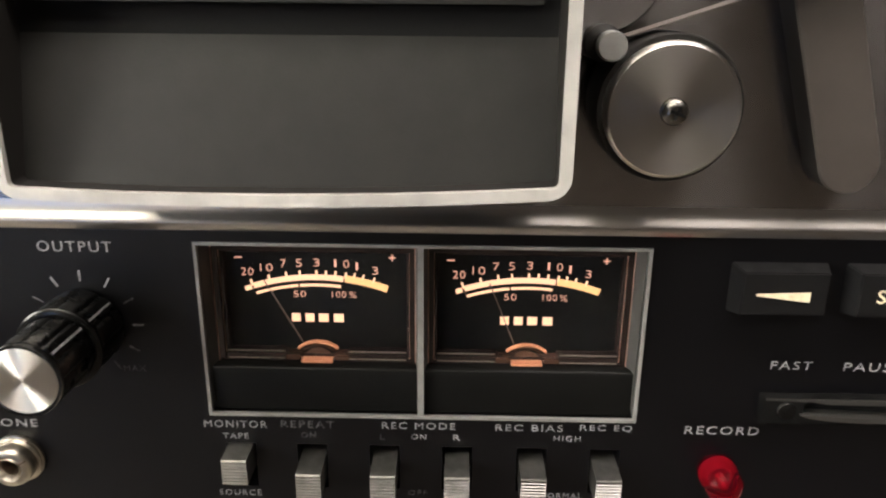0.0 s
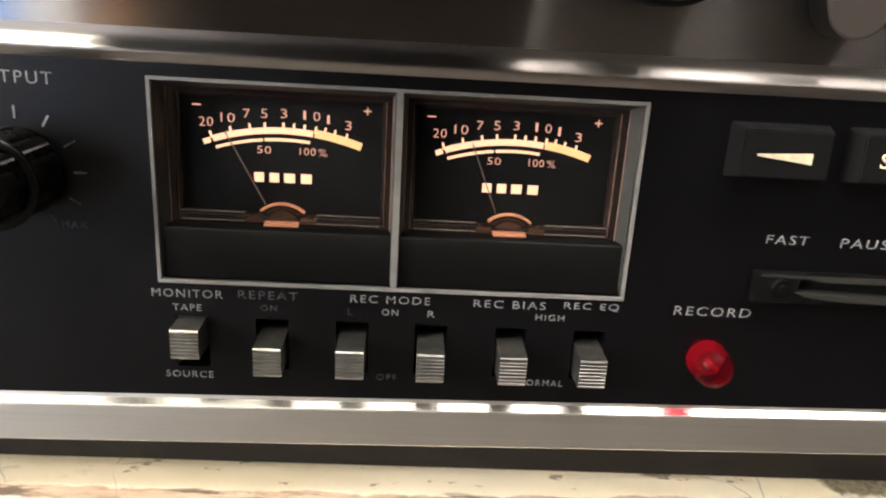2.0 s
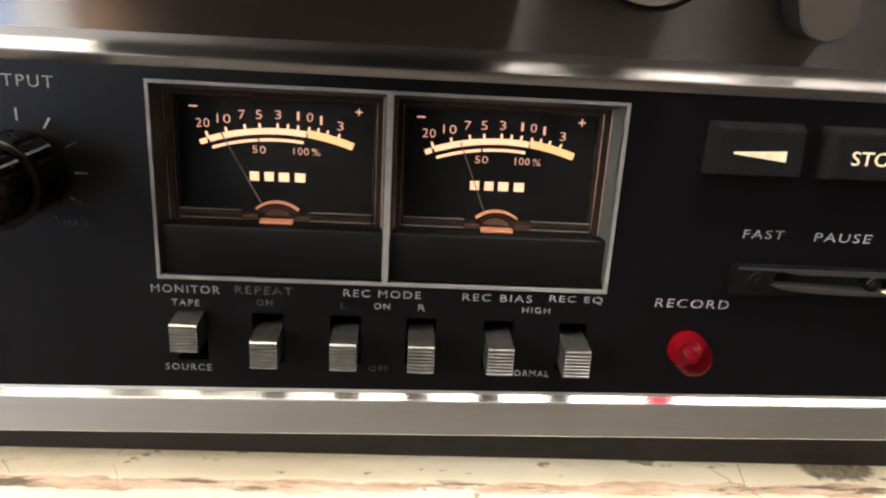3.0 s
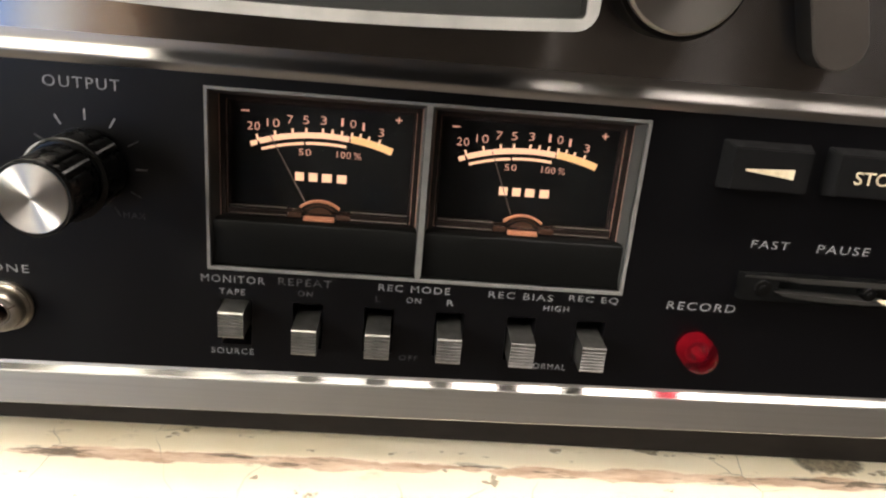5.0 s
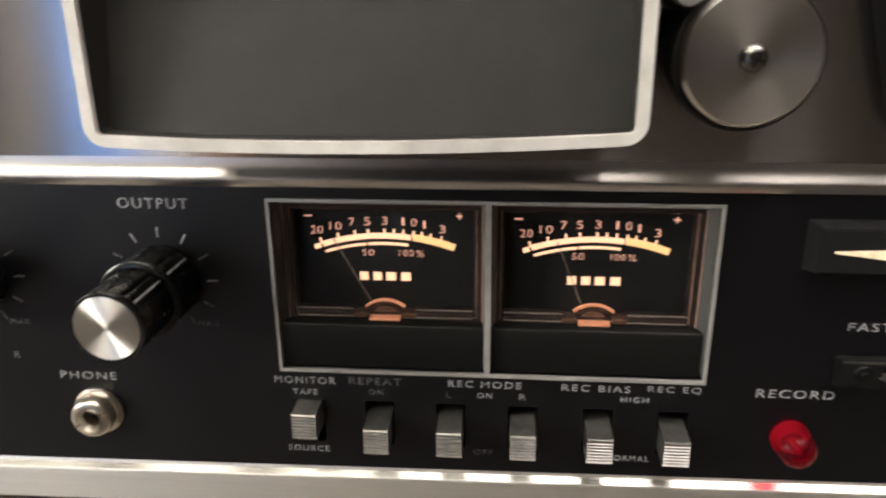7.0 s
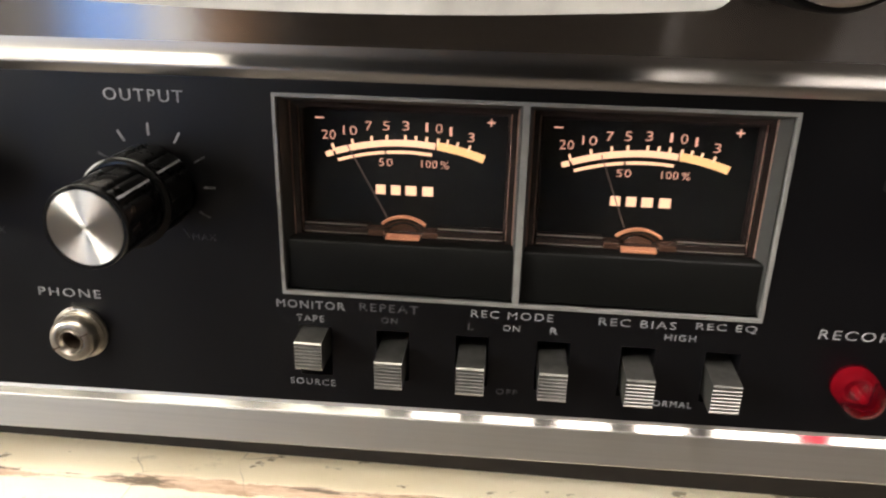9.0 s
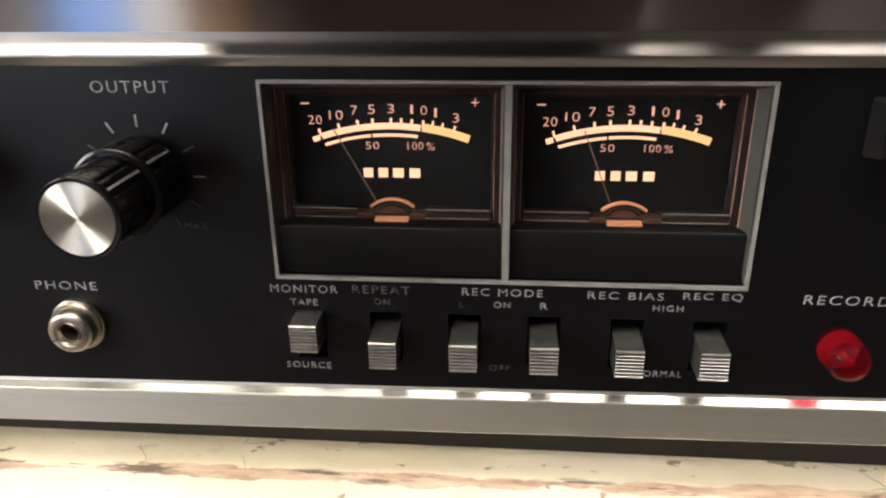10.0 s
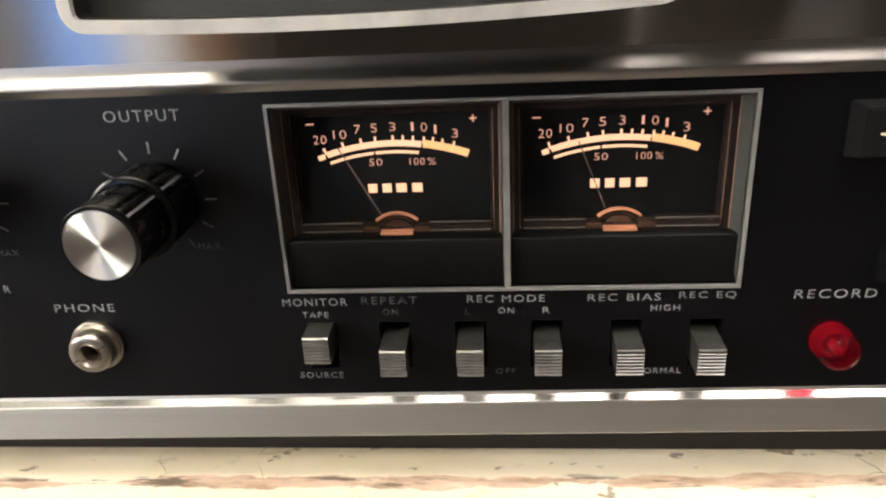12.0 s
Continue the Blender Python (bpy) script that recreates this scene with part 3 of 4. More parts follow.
def vu_meter(cx, needle):
    me = part("vu_meter", plate(rect(cx - 0.0265, cx + 0.0265, 0.0640, 0.0985), FY, FY + 0.004), M_METERFACE, rec, "black meter face with lit scale")
    me.location.y = 0
    # stepped dark rim of the clear cover
    xa, xb, za, zb = cx - 0.0250, cx + 0.0250, 0.0655, 0.0965
    part("cover_rim", ring_plate(rect(xa - 0.0016, xb + 0.0016, za - 0.0012, zb + 0.0012), rect(xa, xb, za, zb), 0.0045, FY), M_CLEAR, me)
    part("cover_step", ring_plate(rect(xa - 0.0001, xb + 0.0001, za - 0.0001, zb + 0.0001), rect(xa + 0.0009, xb - 0.0009, za + 0.0009, zb - 0.0009), 0.0062, FY), M_CLEAR, me)
    for e, yy in ((0.0016, 0.0044), (0.0007, 0.0051), (0.0001, 0.0061)):
        part("rim_edge", ring_plate(rect(xa - e, xb + e, za - e, zb + e), rect(xa - e + 0.00022, xb + e - 0.00022, za - e + 0.00022, zb + e - 0.00022), yy - 0.0001, yy), M_RIMTINT, me, "thin edge of the clear rim, browned as lit by the scale")
    pane = part("glass", box(xa + 0.0001, xb - 0.0001, 0.0048, 0.0056, za + 0.0001, zb - 0.0001), M_GLASS, me, "clear plastic meter glass")
    pane.visible_shadow = False
    # lower ledge of the cover with the hub window
    part("ledge", join(box(cx - 0.0245, cx - 0.0082, 0.0042, FY, 0.0657, 0.0676, 0.0003), box(cx + 0.0082, cx + 0.0245, 0.0042, FY, 0.0657, 0.0676, 0.0003)), M_CLEAR, me, "clear plastic ledge")
    # light caught by the ledge's edges, put in as thin pale strips
    part("ledge_glint", join(*[box(cx + u, cx + w, 0.0040, 0.0043, z, z + 0.00022) for u, w in ((-0.0240, -0.0086), (0.0086, 0.0240)) for z in (0.0659, 0.0681)]), M_LEDGEGLINT, me, "pale strips painted as glints on the clear ledge")
    # scale
    PZ = 0.0323          # centre of the scale arcs, below the face
    R = 0.0560
    px = cx

    def ang(x):
        return math.degrees(math.asin((x - px) / R))

    y = FY - 0.0001
    nums = (("20", -18.5, 89.1), ("10", -13.3, 90.3), ("7", -8.8, 91.5), ("5", -4.6, 91.7), ("3", 0.1, 91.9), ("1", 5.1, 91.8), ("0", 8.0, 91.6), ("1", 10.8, 91.0), ("3", 15.6, 89.8))
    for s, dx, z in nums:
        w = 3.3 if len(s) == 2 else (0.6 if s == "1" else 1.55)
        lettering(s, cx + (dx - w / 2) * MM, cx + (dx + w / 2) * MM, (z - 1.08) * MM, (z + 1.08) * MM, y, M_GLOW_NUM, me, 0.0001, -0.014, name="numeral", space=1.1)
    ticks = []
    for dx in (-17.3, -12.6, -8.0, -4.4, 0.0, 2.5, 5.0, 7.7):
        a = radians(ang(cx + dx * MM))
        for r0, r1 in ((R - 0.0004, R + 0.0014),):
            ticks.append(bar(px + r0 * math.sin(a), PZ + r0 * math.cos(a), px + r1 * math.sin(a), PZ + r1 * math.cos(a), 0.00055, y))
    for dx in (9.9, 12.2, 15.0):
        a = radians(ang(cx + dx * MM))
        ticks.append(bar(px + R * math.sin(a), PZ + R * math.cos(a), px + (R + 0.0016) * math.sin(a), PZ + (R + 0.0016) * math.cos(a), 0.0005, y))
    part("tick_marks", join(*ticks), M_GLOW, me)
    part("scale_arc", join(arc_band(px, PZ, R - 0.0013, R + 0.0002, ang(cx - 0.0172), ang(cx + 0.0072), y), arc_band(px, PZ, R - 0.0013, R, ang(cx - 0.0195), ang(cx - 0.0178), y, 4)), M_GLOW, me, "lit cream arc")
    part("overload_arc", arc_band(px, PZ, R - 0.0013, R + 0.0006, ang(cx + 0.0076), ang(cx + 0.0190), y), M_GLOW_AMBER, me, "lit amber arc")
    part("percent_arc", join(arc_band(px, PZ, R - 0.0031, R - 0.0024, ang(cx - 0.0172), ang(cx - 0.0053), y), arc_band(px, PZ, R - 0.0031, R - 0.0024, ang(cx - 0.0048), ang(cx + 0.0067), y)), M_GLOW, me)
    lettering("50", cx - 0.0064, cx - 0.0031, 0.0820, 0.0838, y, M_GLOW_NUM, me, 0.0001, -0.014, name="numeral", space=1.1)
    lettering("100", cx + 0.0039, cx + 0.0077, 0.0820, 0.0838, y, M_GLOW_NUM, me, 0.0001, -0.014, name="numeral", space=1.1)
    lettering("%", cx + 0.0085, cx + 0.0105, 0.0819, 0.0837, y, M_GLOW_NUM, me, 0.0001, -0.014, name="numeral", space=1.1)
    part("minus_sign", bar(cx - 0.0217, 0.0931, cx - 0.0196, 0.0931, 0.0003, y), M_GLOW_NUM, me)
    part("plus_sign", join(bar(cx + 0.0193, 0.0935, cx + 0.0211, 0.0935, 0.0003, y), bar(cx + 0.0202, 0.0926, cx + 0.0202, 0.09335, 0.0003, y), bar(cx + 0.0202, 0.09365, cx + 0.0202, 0.0944, 0.0003, y)), M_GLOW_NUM, me)
    # maker's mark, as plain blocks
    mark = [plate(rect(cx + x * MM, cx + (x + w) * MM, 0.0749, 0.0772), y - 0.0002, y) for x, w in ((-7.2, 2.3), (-3.5, 2.3), (0.1, 2.6), (4.2, 2.6))]
    part("maker_mark", join(*mark), M_GLOW, me, "lit plain blocks")
    # hub and needle
    part("hub_rim", arc_band(cx, 0.0619, 0.0079, 0.0084, -41, 41, FY - 0.0018, 24, 0.0012), M_GLOW_DIM, me, "orange lit half ring")
    part("hub", join(arc_band(cx, 0.0640, 0.0018, 0.0042, -70, 70, FY - 0.0015, 16, 0.0008), arc_band(cx, 0.0630, 0.0056, 0.0060, -45, 45, FY - 0.0015, 16, 0.0006)), M_HUB, me, "brown plastic hub")
    part("hub_base", box(cx - 0.0042, cx + 0.0042, 0.0036, FY - 0.001, 0.0649, 0.0657, 0.0003), M_GLOW_DIM, me, "orange lit hub base")
    part("hub_shelf", join(box(cx - 0.0085, cx - 0.0046, 0.0040, FY - 0.0005, 0.0656, 0.0670, 0.0003), box(cx + 0.0046, cx + 0.0087, 0.0040, FY - 0.0005, 0.0656, 0.0670, 0.0003)), M_HUB, me)
    (xa, za), (xb, zb) = needle
    part("needle", bar(cx + xa * MM, za * MM, cx + xb * MM, zb * MM, 0.0003, FY - 0.0012), M_NEEDLE, me, "thin needle at rest")
    return me


window = part("meter_window", ring_plate(rect(MX0, MX1, MZ0, MZ1), rect(MX0 + 0.0008, MX1 - 0.0008, MZ0 + 0.0008, MZ1 - 0.0008), -0.0006, 0.0006), M_FRAME, rec, "pale grey window frame round two meters")
part("divider", box(-0.0011, 0.0005, -0.0004, 0.0008, MZ0 + 0.0009, MZ1 - 0.0009), M_FRAME, window)
part("divider_wall", box(-0.0010, 0.0004, 0.0008, 0.0046, MZ0 + 0.0009, MZ1 - 0.0009), M_WALLGREY, window)


def funnel(xa, xb):
    """The sloping inner walls of one meter opening."""
    bm = bmesh.new()
    za, zb = 0.0655, MZ1 - 0.001
    o = [(xa, 0.0008, MZ0 + 0.001), (xb, 0.0008, MZ0 + 0.001), (xb, 0.0008, zb), (xa, 0.0008, zb)]
    c = -0.0284 if xb < 0 else 0.0280
    i = [(c - 0.0266, 0.0046, za - 0.0012), (c + 0.0266, 0.0046, za - 0.0012), (c + 0.0266, 0.0046, 0.0977), (c - 0.0266, 0.0046, 0.0977)]
    vo, vi = [bm.verts.new(p) for p in o], [bm.verts.new(p) for p in i]
    for k in (1, 2, 3):
        bm.faces.new((vo[k], vo[(k + 1) % 4], vi[(k + 1) % 4], vi[k]))
    return bm


for xa, xb, c, tip in ((MX0 + 0.001, -0.0012, -0.0284, ((-4.3, 69.3), (-13.9, 87.2))), (0.0006, MX1 - 0.001, 0.0280, ((-3.4, 69.8), (-10.4, 87.2)))):
    part("opening_wall", funnel(xa, xb), M_WALLGREY, window, "grey sloping wall")
    low = extrude_x([(0.0015, MZ0 + 0.001), (0.0015, 0.0640), (0.0022, 0.0647), (0.0085, 0.0656), (0.0130, 0.0656), (0.0130, MZ0 + 0.001)], xa, xb)
    part("lower_plate", low, M_BEZEL, window, "dark lower plate", smooth=50)
    vu_meter(c, tip)
part("back_plate", box(MX0, MX1, 0.0131, 0.0139, MZ0, MZ1), M_DARK, window)


# ---- slide switches ----
def switch(x, z_top):
    w, h, yf = 0.0068, 0.0076, -0.0076
    zt, zb = z_top, z_top - h
    prof = [(0.008, zt + 0.0006), (yf + 0.0003, zt), (yf, zt - 0.0004)]
    ribs = 7
    for k in range(ribs):
        a = zt - 0.0007 - k * (h - 0.0010) / ribs
        s = (h - 0.0010) / ribs
        prof += [(yf, a), (yf + 0.00035, a - 0.35 * s), (yf + 0.00035, a - 0.55 * s), (yf, a - 0.8 * s)]
    prof += [(yf + 0.0003, zb), (0.008, zb - 0.0004)]
    bm = extrude_x(prof, x - w / 2, x + w / 2)
    part("slide_switch", bm, M_SWITCH, rec, "ribbed silver slide switch cap")


for k, sx in enumerate(SW_X):
    switch(sx, 0.0413 if k == 0 else 0.0373)


# ---- dual knobs with turned caps ----
def fluted(r, y0, y1, flutes, depth, n=144):
    prof = [(y0, 0.965), (y0 + (y1 - y0) * 0.06, 1.0), (y1 - (y1 - y0) * 0.06, 1.0), (y1, 0.97)]
    bm = bmesh.new()
    rings = []
    for y, f in prof:
        ring = []
        for k in range(n):
            a = 2 * math.pi * k / n
            g = max(0.0, math.cos(flutes * a)) ** 6
            ring.append(bm.verts.new(((r * f - depth * g) * math.cos(a), y, (r * f - depth * g) * math.sin(a))))
        rings.append(ring)
    for a, b in zip(rings, rings[1:]):
        for k in range(n):
            bm.faces.new((a[k], b[k], b[(k + 1) % n], a[(k + 1) % n]))
    bm.faces.new(rings[0])
    bm.faces.new(rings[-1][::-1])
    return bm


def knob(cx, cz, turn):
    base = part("level_knob", fluted(0.0103, -0.0145, -0.0010, 12, 0.0005), M_KNOB, rec, "black ribbed dual knob with turned aluminium cap", at=(cx, 0, cz), smooth=35)
    part("rear_collar", lathe([(0.0090, -0.0150), (0.0101, -0.0150), (0.0106, -0.0146), (0.0106, -0.0138), (0.0100, -0.0134)], 64), M_GLOSSBLACK, base, smooth=50)
    part("front_knob", fluted(0.0089, -0.0302, -0.0152, 12, 0.0005), M_KNOB, base, smooth=35)
    part("front_rim", lathe([(0.0079, -0.0304), (0.0082, -0.0310), (0.0088, -0.0310), (0.0091, -0.0305), (0.0091, -0.0296), (0.0088, -0.0292)], 64), M_GLOSSBLACK, base, smooth=50)
    part("cap", lathe([(0, -0.0309), (0.0030, -0.0309), (0.0079, -0.0309), (0.0081, -0.0307), (0.0081, -0.0300)], 96), M_KNOBCAP, base, "turned bright aluminium cap", smooth=30)
    a = radians(turn)
    for r, y0, y1 in ((0.00895, -0.0290, -0.0155), (0.01035, -0.0132, -0.0020)):
        p = box(-0.0003, 0.0003, y0, y1, r - 0.0003, r + 0.0002)
        bmesh.ops.rotate(p, verts=p.verts, matrix=Matrix.Rotation(a, 3, "Y"))
        part("pointer", p, M_PRINT, base, "pale pointer line")
    # scale ticks on the panel
    for deg in range(-150, 151, 30):
        d = radians(deg)
        worn = abs(deg) > 40
        part("tick_mark", bar(cx + 0.0121 * math.sin(d), cz + 0.0121 * math.cos(d), cx + 0.0150 * math.sin(d), cz + 0.0150 * math.cos(d), 0.00045, -0.00002), M_PRINT_DIM if worn else M_PRINT, panel)


KX, KZ = -0.0875, 0.0770
knob(KX, KZ, 48)
knob(KX - 0.0545, KZ, 60)

# ---- headphone jack ----
jack = part("headphone_jack", lathe([(0.0029, 0.0), (0.0068, 0.0), (0.0068, -0.0018), (0.0064, -0.0022), (0.0029, -0.0022)], 48), M_NICKEL, rec, "nickel headphone socket with slotted nut", at=(-0.1122, 0, 0.0360))
part("washer", lathe([(0.0030, -0.0001), (0.0072, -0.0001), (0.0072, -0.0010), (0.0060, -0.0014)], 48), M_NICKEL, jack, smooth=40)
nut = lathe([(0.0033, -0.0015), (0.0056, -0.0015), (0.0059, -0.0022), (0.0059, -0.0048), (0.0055, -0.0056), (0.0048, -0.0060), (0.0038, -0.0060), (0.0034, -0.0056), (0.0033, -0.0020)], 64)
part("nut", nut, M_NICKEL, jack, "polished round nut", smooth=45)
part("sleeve", lathe([(0.0027, 0.006), (0.0027, -0.0056), (0.0030, -0.0060), (0.0032, -0.0058), (0.0032, 0.0)], 48), M_NICKEL, jack, smooth=50)
part("bore", lathe([(0.0027, -0.0045), (0.0026, 0.003), (0, 0.003)], 32), M_BORE, jack, "brown socket bore")
for d in (28, 208):
    s = box(0.0035, 0.0055, -0.00605, -0.0054, -0.0002, 0.0002)
    bmesh.ops.rotate(s, verts=s.verts, matrix=Matrix.Rotation(radians(-d), 3, "Y"))
    part("nut_slot", s, M_BORE, jack)

# ---- record lamp ----
lamp = part("record_lamp", lathe([(0.0052, 0.0), (0.0052, -0.0020), (0.0050, -0.0060), (0.0047, -0.0082), (0.0038, -0.0096), (0.0020, -0.0103), (0, -0.0105)], 48), M_RED, rec, "red translucent record lamp", at=(0.0808, 0, 0.0362), smooth=60)
lamp.visible_shadow = False
part("lamp_core", lathe([(0.0044, -0.0003), (0.0029, -0.0034), (0.0026, -0.0037), (0.0022, -0.0035)], 40), M_REDCORE, lamp, "red core, brightened by a slight added glow", smooth=40)
part("lamp_disc", lathe([(0.0023, -0.0035), (0, -0.0035)], 40), M_MAROON, lamp, "dark maroon inner face")
part("lamp_nub", lathe([(0.0010, -0.0035), (0.0010, -0.0070), (0.0007, -0.0075), (0, -0.0077)], 24), M_REDCORE, lamp, "red nub, brightened by a slight added glow", smooth=50)


# ---- transport buttons ----
def button(x0):
    bm = bmesh.new()
    bk = [(x0, 0.0836), (x0 + 0.0245, 0.0836), (x0 + 0.0245, 0.0972), (x0, 0.0972)]
    fr = [(x0 + 0.0020, 0.0848), (x0 + 0.0228, 0.0848), (x0 + 0.0228, 0.0960), (x0 + 0.0020, 0.0960)]
    vb, vf = [bm.verts.new((x, 0.001, z)) for x, z in bk], [bm.verts.new((x, -0.0052, z)) for x, z in fr]
    for k in range(4):
        bm.faces.new((vb[k], vb[(k + 1) % 4], vf[(k + 1) % 4], vf[k]))
    bm.faces.new(vf)
    bm.faces.new(vb[::-1])
    bmesh.ops.bevel(bm, geom=bm.edges[:], offset=0.0003, segments=2, affect="EDGES")
    return part("transport_button", bm, M_BUTTON, rec, "charcoal push button with cream mark", smooth=35)


b1 = button(0.0770)
part("arrow_mark", plate([(0.0824, 0.0905), (0.0824, 0.0900), (0.0955, 0.0884), (0.0955, 0.0911)], -0.0054, -0.0052), M_CREAM, b1, "cream wedge mark")
b2 = button(0.1055)
lettering("STOP", 0.1118, 0.1245, 0.0884, 0.0919, -0.0052, M_CREAM, b2, 0.00015, 0.006)

# ---- slot with its lever ----
bracket = part("lever_slot", ring_plate(rect(0.0893, 0.1600, 0.0530, 0.0606), rect(0.1000, 0.1560, 0.0550, 0.0592), -0.0030, 0.0), M_WORNBLACK, rec, "glossy black slotted lever plate")
part("slot_floor", box(0.0995, 0.1565, -0.0003, -0.0001, 0.0545, 0.0597), M_DARK, bracket)
low = [(0.0990 + 0.0440 * k / 24, 0.0562 - 0.0016 * (k / 24)) for k in range(25)]
part("slot_lip", plate([(x, z - 0.0014 * math.sin(math.pi * (k / 24) ** 0.6) - 0.00005) for k, (x, z) in enumerate(low)] + low[::-1], -0.0042, -0.0002), M_SLOTGLINT, bracket, "curved lower lip, greyed as its highlight")
# highlight along the upper edge, laid on as a grey strip
part("slot_edge_glint", plate([(0.0900, 0.0604), (0.0900, 0.0599), (0.1020, 0.0597), (0.1060, 0.0590), (0.1590, 0.0590), (0.1590, 0.0604)], -0.0034, -0.0029), M_SLOTGLINT, bracket, "grey strip painted as the highlight of the upper edge")
part("screw", lathe([(0, -0.0042), (0.0006, -0.0042), (0.0008, -0.0038), (0.0018, -0.0038), (0.0021, -0.0034), (0.0021, -0.0002)], 24), M_GLOSSBLACK, bracket, at=(0.1262, 0, 0.0571), smooth=40)
scr = part("screw", lathe([(0, -0.0042), (0.0008, -0.0042), (0.0010, -0.0038), (0.0022, -0.0038), (0.0025, -0.0034), (0.0025, -0.0029)], 24), M_GLOSSBLACK, bracket, at=(0.0955, 0, 0.0570), smooth=40)
lev = plate([(0.1285, 0.0556), (0.1330, 0.0562), (0.1400, 0.0562), (0.1400, 0.0500), (0.1345, 0.0500), (0.1328, 0.0540)], -0.0060, -0.0036)
part("lever", lev, M_CREAM, bracket, "pale metal lever")
part("lever_stem", box(0.1340, 0.1390, -0.0037, 0.0, 0.0560, 0.0574), M_NICKEL, bracket)

# ---- lettering on the panel ----
def big(s, x0, x1, z0, z1, mat=M_PRINT, slant=0.0):
    lettering(s, x0 * MM, x1 * MM, z0 * MM, z1 * MM, -0.00002, mat, panel, 0.0001, -0.004, slant, space=1.22)


big("OUTPUT", -97.2, -78.3, 97.0, 99.8)
big("LINE", -150.0, -136.8, 96.4, 99.0)
big("PHONE", -122.2, -105.5, 45.9, 48.2)
big("MAX", KX * 1000 + 8.2, KX * 1000 + 14.0, 63.6, 65.2, M_PRINT_DIM)
big("MAX", KX * 1000 - 54.5 + 8.2, KX * 1000 - 54.5 + 14.0, 62.6, 64.2, M_PRINT_DIM)
big("R", -134.9, -133.2, 51.9, 54.0)
big("MONITOR", -59.4, -42.2, 46.9, 49.0)
big("REPEAT", -38.4, -23.8, 47.2, 49.3, M_PRINT_DIM)
big("REC MODE", -10.8, 9.1, 47.4, 49.4)
big("REC BIAS", 20.0, 38.2, 47.4, 49.4)
big("REC EQ", 42.8, 56.8, 47.6, 49.7)
big("TAPE", -54.5, -47.5, 43.4, 45.1)
big("SOURCE", -57.0, -45.2, 25.0, 26.8)
big("ON", -33.0, -29.0, 44.1, 45.7, M_PRINT_DIM)
big("L", -11.4, -10.1, 43.9, 45.6, M_PRINT_DIM)
big("ON", -2.9, 1.2, 44.2, 45.8)
big("R", 8.6, 10.4, 44.1, 45.8)
big("OFF", -3.8, 1.5, 26.1, 27.7, M_PRINT_DIM)
big("HIGH", 35.9, 43.2, 44.5, 46.1)
big("NORMAL", 33.0, 44.7, 26.0, 27.7)
big("RECORD", 70.9, 90.8, 47.5, 49.9, M_PRINT, 0.06)
big("FAST", 91.0, 101.9, 67.4, 69.7, M_PRINT, 0.06)
big("PAUSE", 109.9, 125.0, 67.2, 69.6, M_PRINT, 0.06)
big("F", 132.0, 134.4, 67.2, 69.6, M_PRINT, 0.06)

# ---- head cover ----
CX0, CX1, CZ0, CZ1 = -0.0796, 0.0302, 0.1214, 0.2200


def cover_line(inset, r):
    """The outline of the cover; its lower edge sags and rises to one side."""
    pts = round_rect(CX0 + inset, CX1 - inset, CZ0 + inset, CZ1 - inset, r, 6, 0.0014, 24)
    return [(x, z + 0.0012 * (x - CX0) / (CX1 - CX0) * (z < 0.14)) for x, z in pts]


outer, inner = cover_line(0, 0.0045), cover_line(0.0024, 0.0012)
cover = part("head_cover", ring_plate(outer, inner, -0.0400, -0.0386), [M_COVER_RIM], rec, "dark grey head cover with a pale rim", smooth=35)
part("cover_wall", ring_plate(cover_line(0.0008, 0.004), inner, -0.0385, DY), M_RUBBER, cover, "dark inner wall", smooth=35)
part("cover_panel", extrude_x([(-0.0340, CZ0 + 0.0016), (-0.0262, 0.1560), (-0.0242, 0.1560), (-0.0320, CZ0 + 0.0016)], CX0 + 0.0024, CX1 - 0.0020), M_COVER, cover, "matt dark grey panel")
part("cover_panel", box(CX0 + 0.0034, CX1 - 0.0060, -0.0310, -0.0275, 0.1578, CZ1 - 0.003), M_COVER, cover, "matt dark grey upper panel")
part("cover_gap", box(CX0 + 0.0024, CX1 - 0.0024, -0.0272, -0.0268, 0.1500, CZ1 - 0.003), M_DARK, cover)

# ---- tape guides and roller ----
RCX, RCZ = 0.0533, 0.1368
roller = part("tape_roller", lathe([(0.0150, DY), (0.0150, -0.0050), (0.0157, -0.0055), (0.0157, -0.0165), (0.0153, -0.0170), (0.0120, -0.0170)], 96), M_RUBBER, rec, "turned aluminium roller on a black body", at=(RCX, 0, RCZ), smooth=40)
part("roller_cap", lathe([(0.0142, -0.0168), (0.0143, -0.0192), (0.0138, -0.0201), (0.0135, -0.0203), (0.0060, -0.0203), (0.0030, -0.0201), (0.0028, -0.0196), (0, -0.0196)], 128), M_TURNED, roller, "turned aluminium face", smooth=30)
sc = part("screw", lathe([(0.0029, -0.0194), (0.0029, -0.0206), (0.0026, -0.0212), (0.0023, -0.0214), (0.0024, -0.0222), (0.0018, -0.0227), (0.0009, -0.0228), (0, -0.0228)], 32), M_STEEL, roller, "cross-head screw", smooth=40)
for d in (20, 110):
    s = box(-0.0015, 0.0015, -0.0231, -0.0224, -0.0003, 0.0003)
    bmesh.ops.rotate(s, verts=s.verts, matrix=Matrix.Rotation(radians(d), 3, "Y"))
    part("screw_slot", s, M_DARK, sc)
guide = part("tape_guide", lathe([(0.0040, DY), (0.0040, -0.0100), (0.0024, -0.0110), (0.0024, -0.0180)], 40), M_RUBBER, rec, "dark guide post with a pale cap", at=(0.0396, 0, 0.1498), smooth=40)
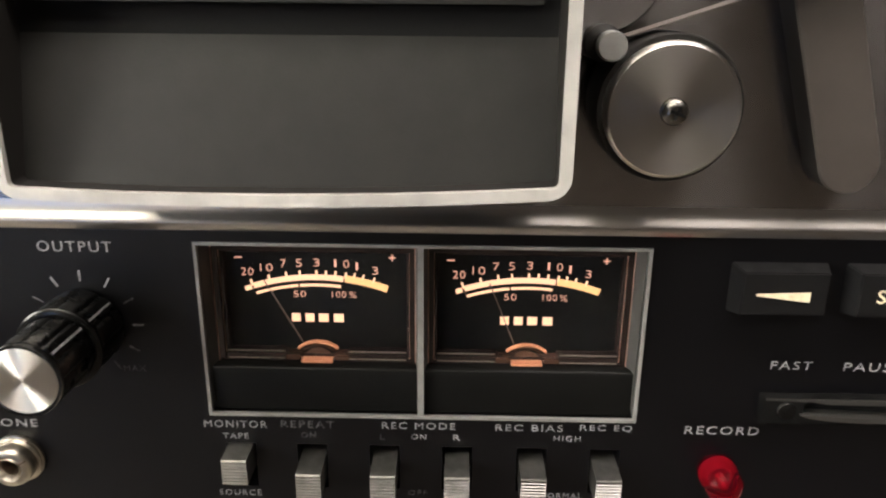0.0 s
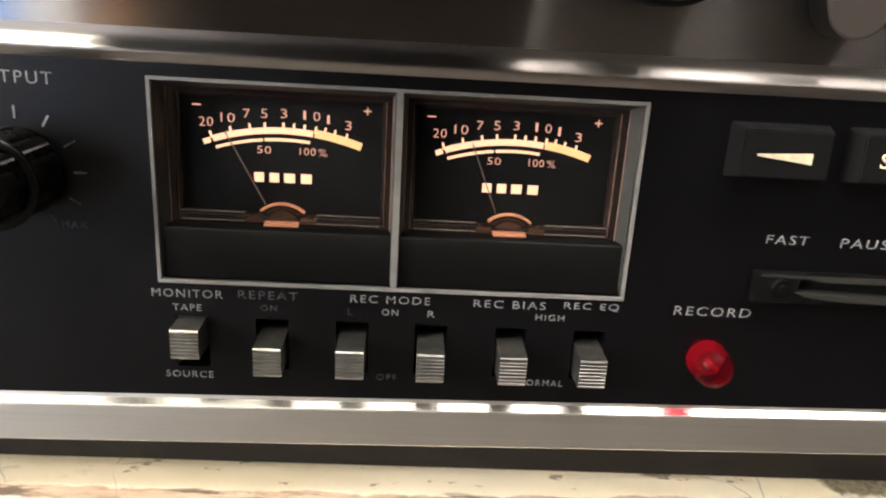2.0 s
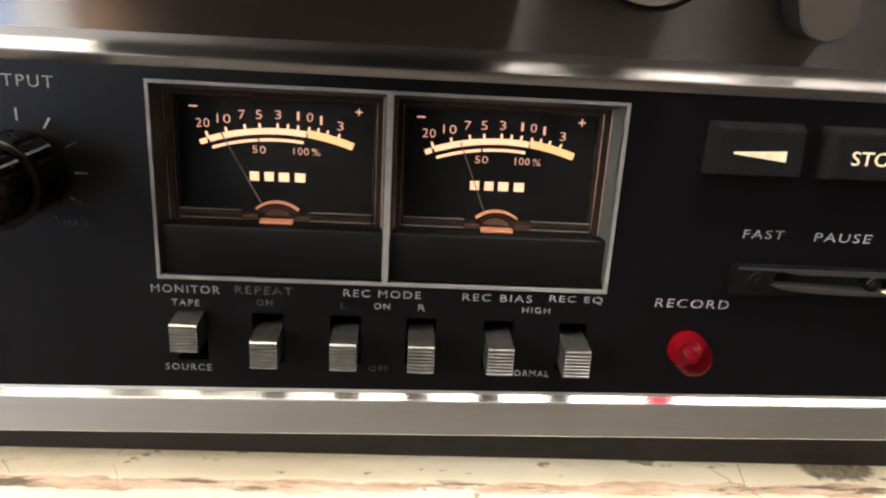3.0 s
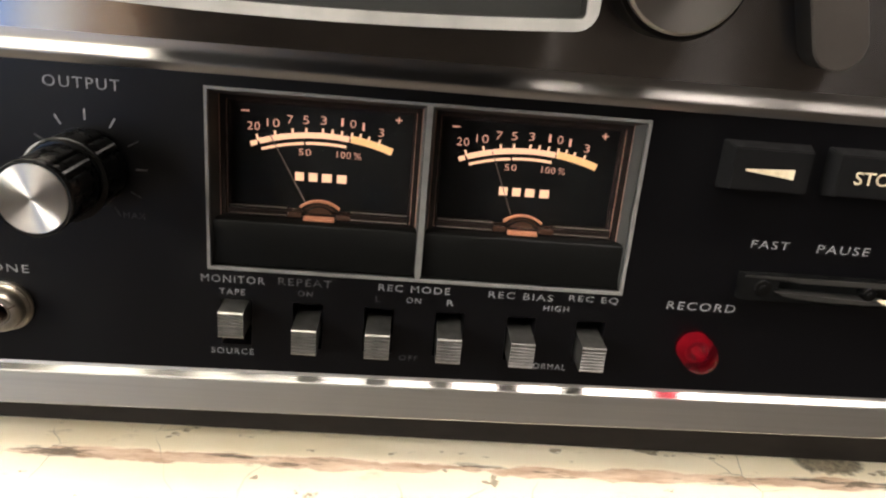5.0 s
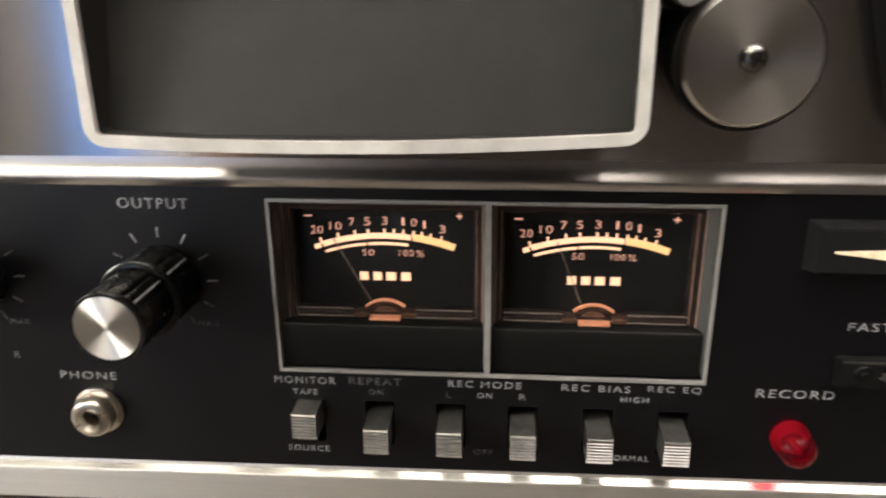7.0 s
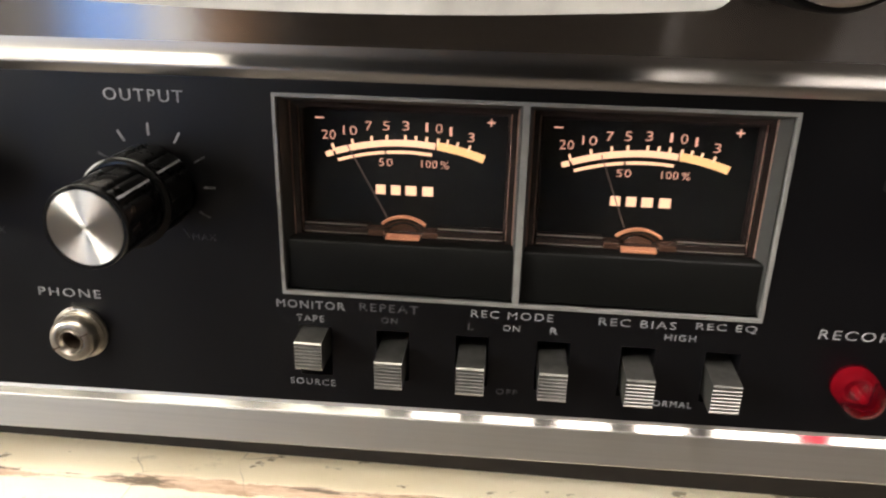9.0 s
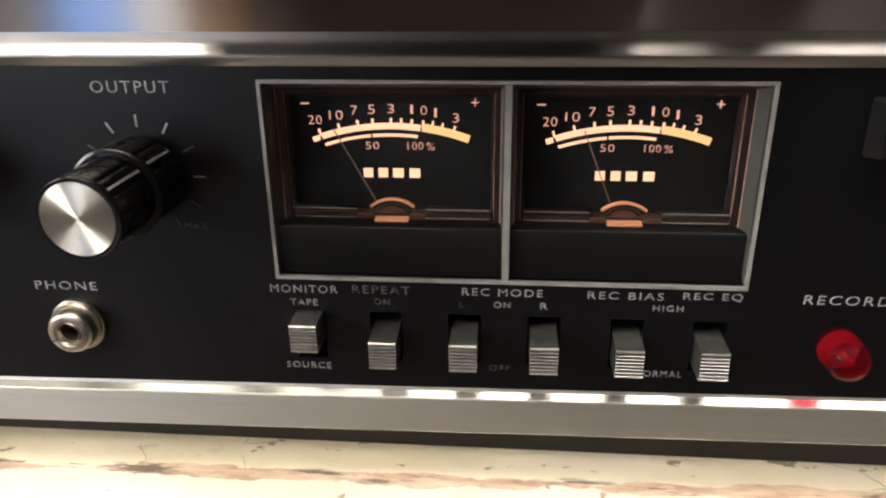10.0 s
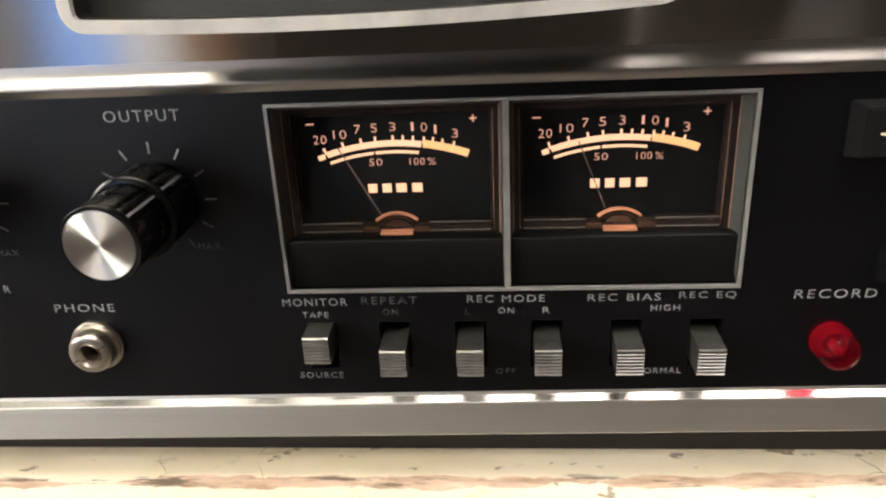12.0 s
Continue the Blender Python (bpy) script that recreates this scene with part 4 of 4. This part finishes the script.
part("cap", lathe([(0.0022, -0.0178), (0.0030, -0.0178), (0.0031, -0.0182), (0.0031, -0.0203), (0.0028, -0.0207), (0, -0.0207)], 40), M_FRAME, guide, "pale grey cap", smooth=40)
part("capstan_disc", lathe([(0.0150, DY), (0.0150, -0.0060), (0.0145, -0.0066), (0, -0.0066)], 64), M_DECK, rec, "round brushed aluminium disc", at=(0.0380, 0, 0.1660), smooth=40)
a0, a1 = Vector((0.0440, -0.014, 0.1515)), Vector((0.1120, -0.014, 0.1740))
d = (a1 - a0).normalized() * 1
nrm = Vector((-d.z, 0, d.x)) * 0.00008
bm = bmesh.new()
vs = [bm.verts.new(p) for p in (a0 - nrm, a1 - nrm, a1 + nrm, a0 + nrm)]
vt = [bm.verts.new(p + Vector((0, 0.0063, 0))) for p in (a0 - nrm, a1 - nrm, a1 + nrm, a0 + nrm)]
bm.faces.new(vs)
bm.faces.new(vt[::-1])
for k in range(4):
    bm.faces.new((vs[k], vs[(k + 1) % 4], vt[(k + 1) % 4], vt[k]))
part("tape", bm, M_TAPE, rec, "strand of thin brown tape")

# ---- tension arm with a rounded lower end ----
axis = Vector((-0.287, 0.958)).normalized()
side = Vector((axis.y, -axis.x))
end = Vector((0.0975, 0.1237))


def capsule(hw):
    pts = [tuple(end + hw * (side * math.cos(radians(a)) + axis * math.sin(radians(a)))) for a in range(180, 361, 10)]
    return pts + [tuple(end + side * hw + axis * 0.12), tuple(end - side * hw + axis * 0.12)]


# black side wall stands for the band of shade beside the arm
arm = part("tension_arm", plate(capsule(0.0069), -0.0076, DY), M_RUBBER, rec, "arm with a rounded end and matt grey face, its side darkened as shade", smooth=40)
face = bmesh.new()
lo, hi = capsule(0.0069), capsule(0.0065)
rows = [[face.verts.new((x, y, z)) for x, z in line] for line, y in ((lo, -0.0077), (lo, -0.0081), (hi, -0.0085))]
n = len(lo)
for a, b in zip(rows, rows[1:]):
    for k in range(n):
        face.faces.new((a[k], a[(k + 1) % n], b[(k + 1) % n], b[k]))
face.faces.new(rows[-1])
part("face_plate", face, M_ARM, arm, "matt grey face plate", smooth=30)
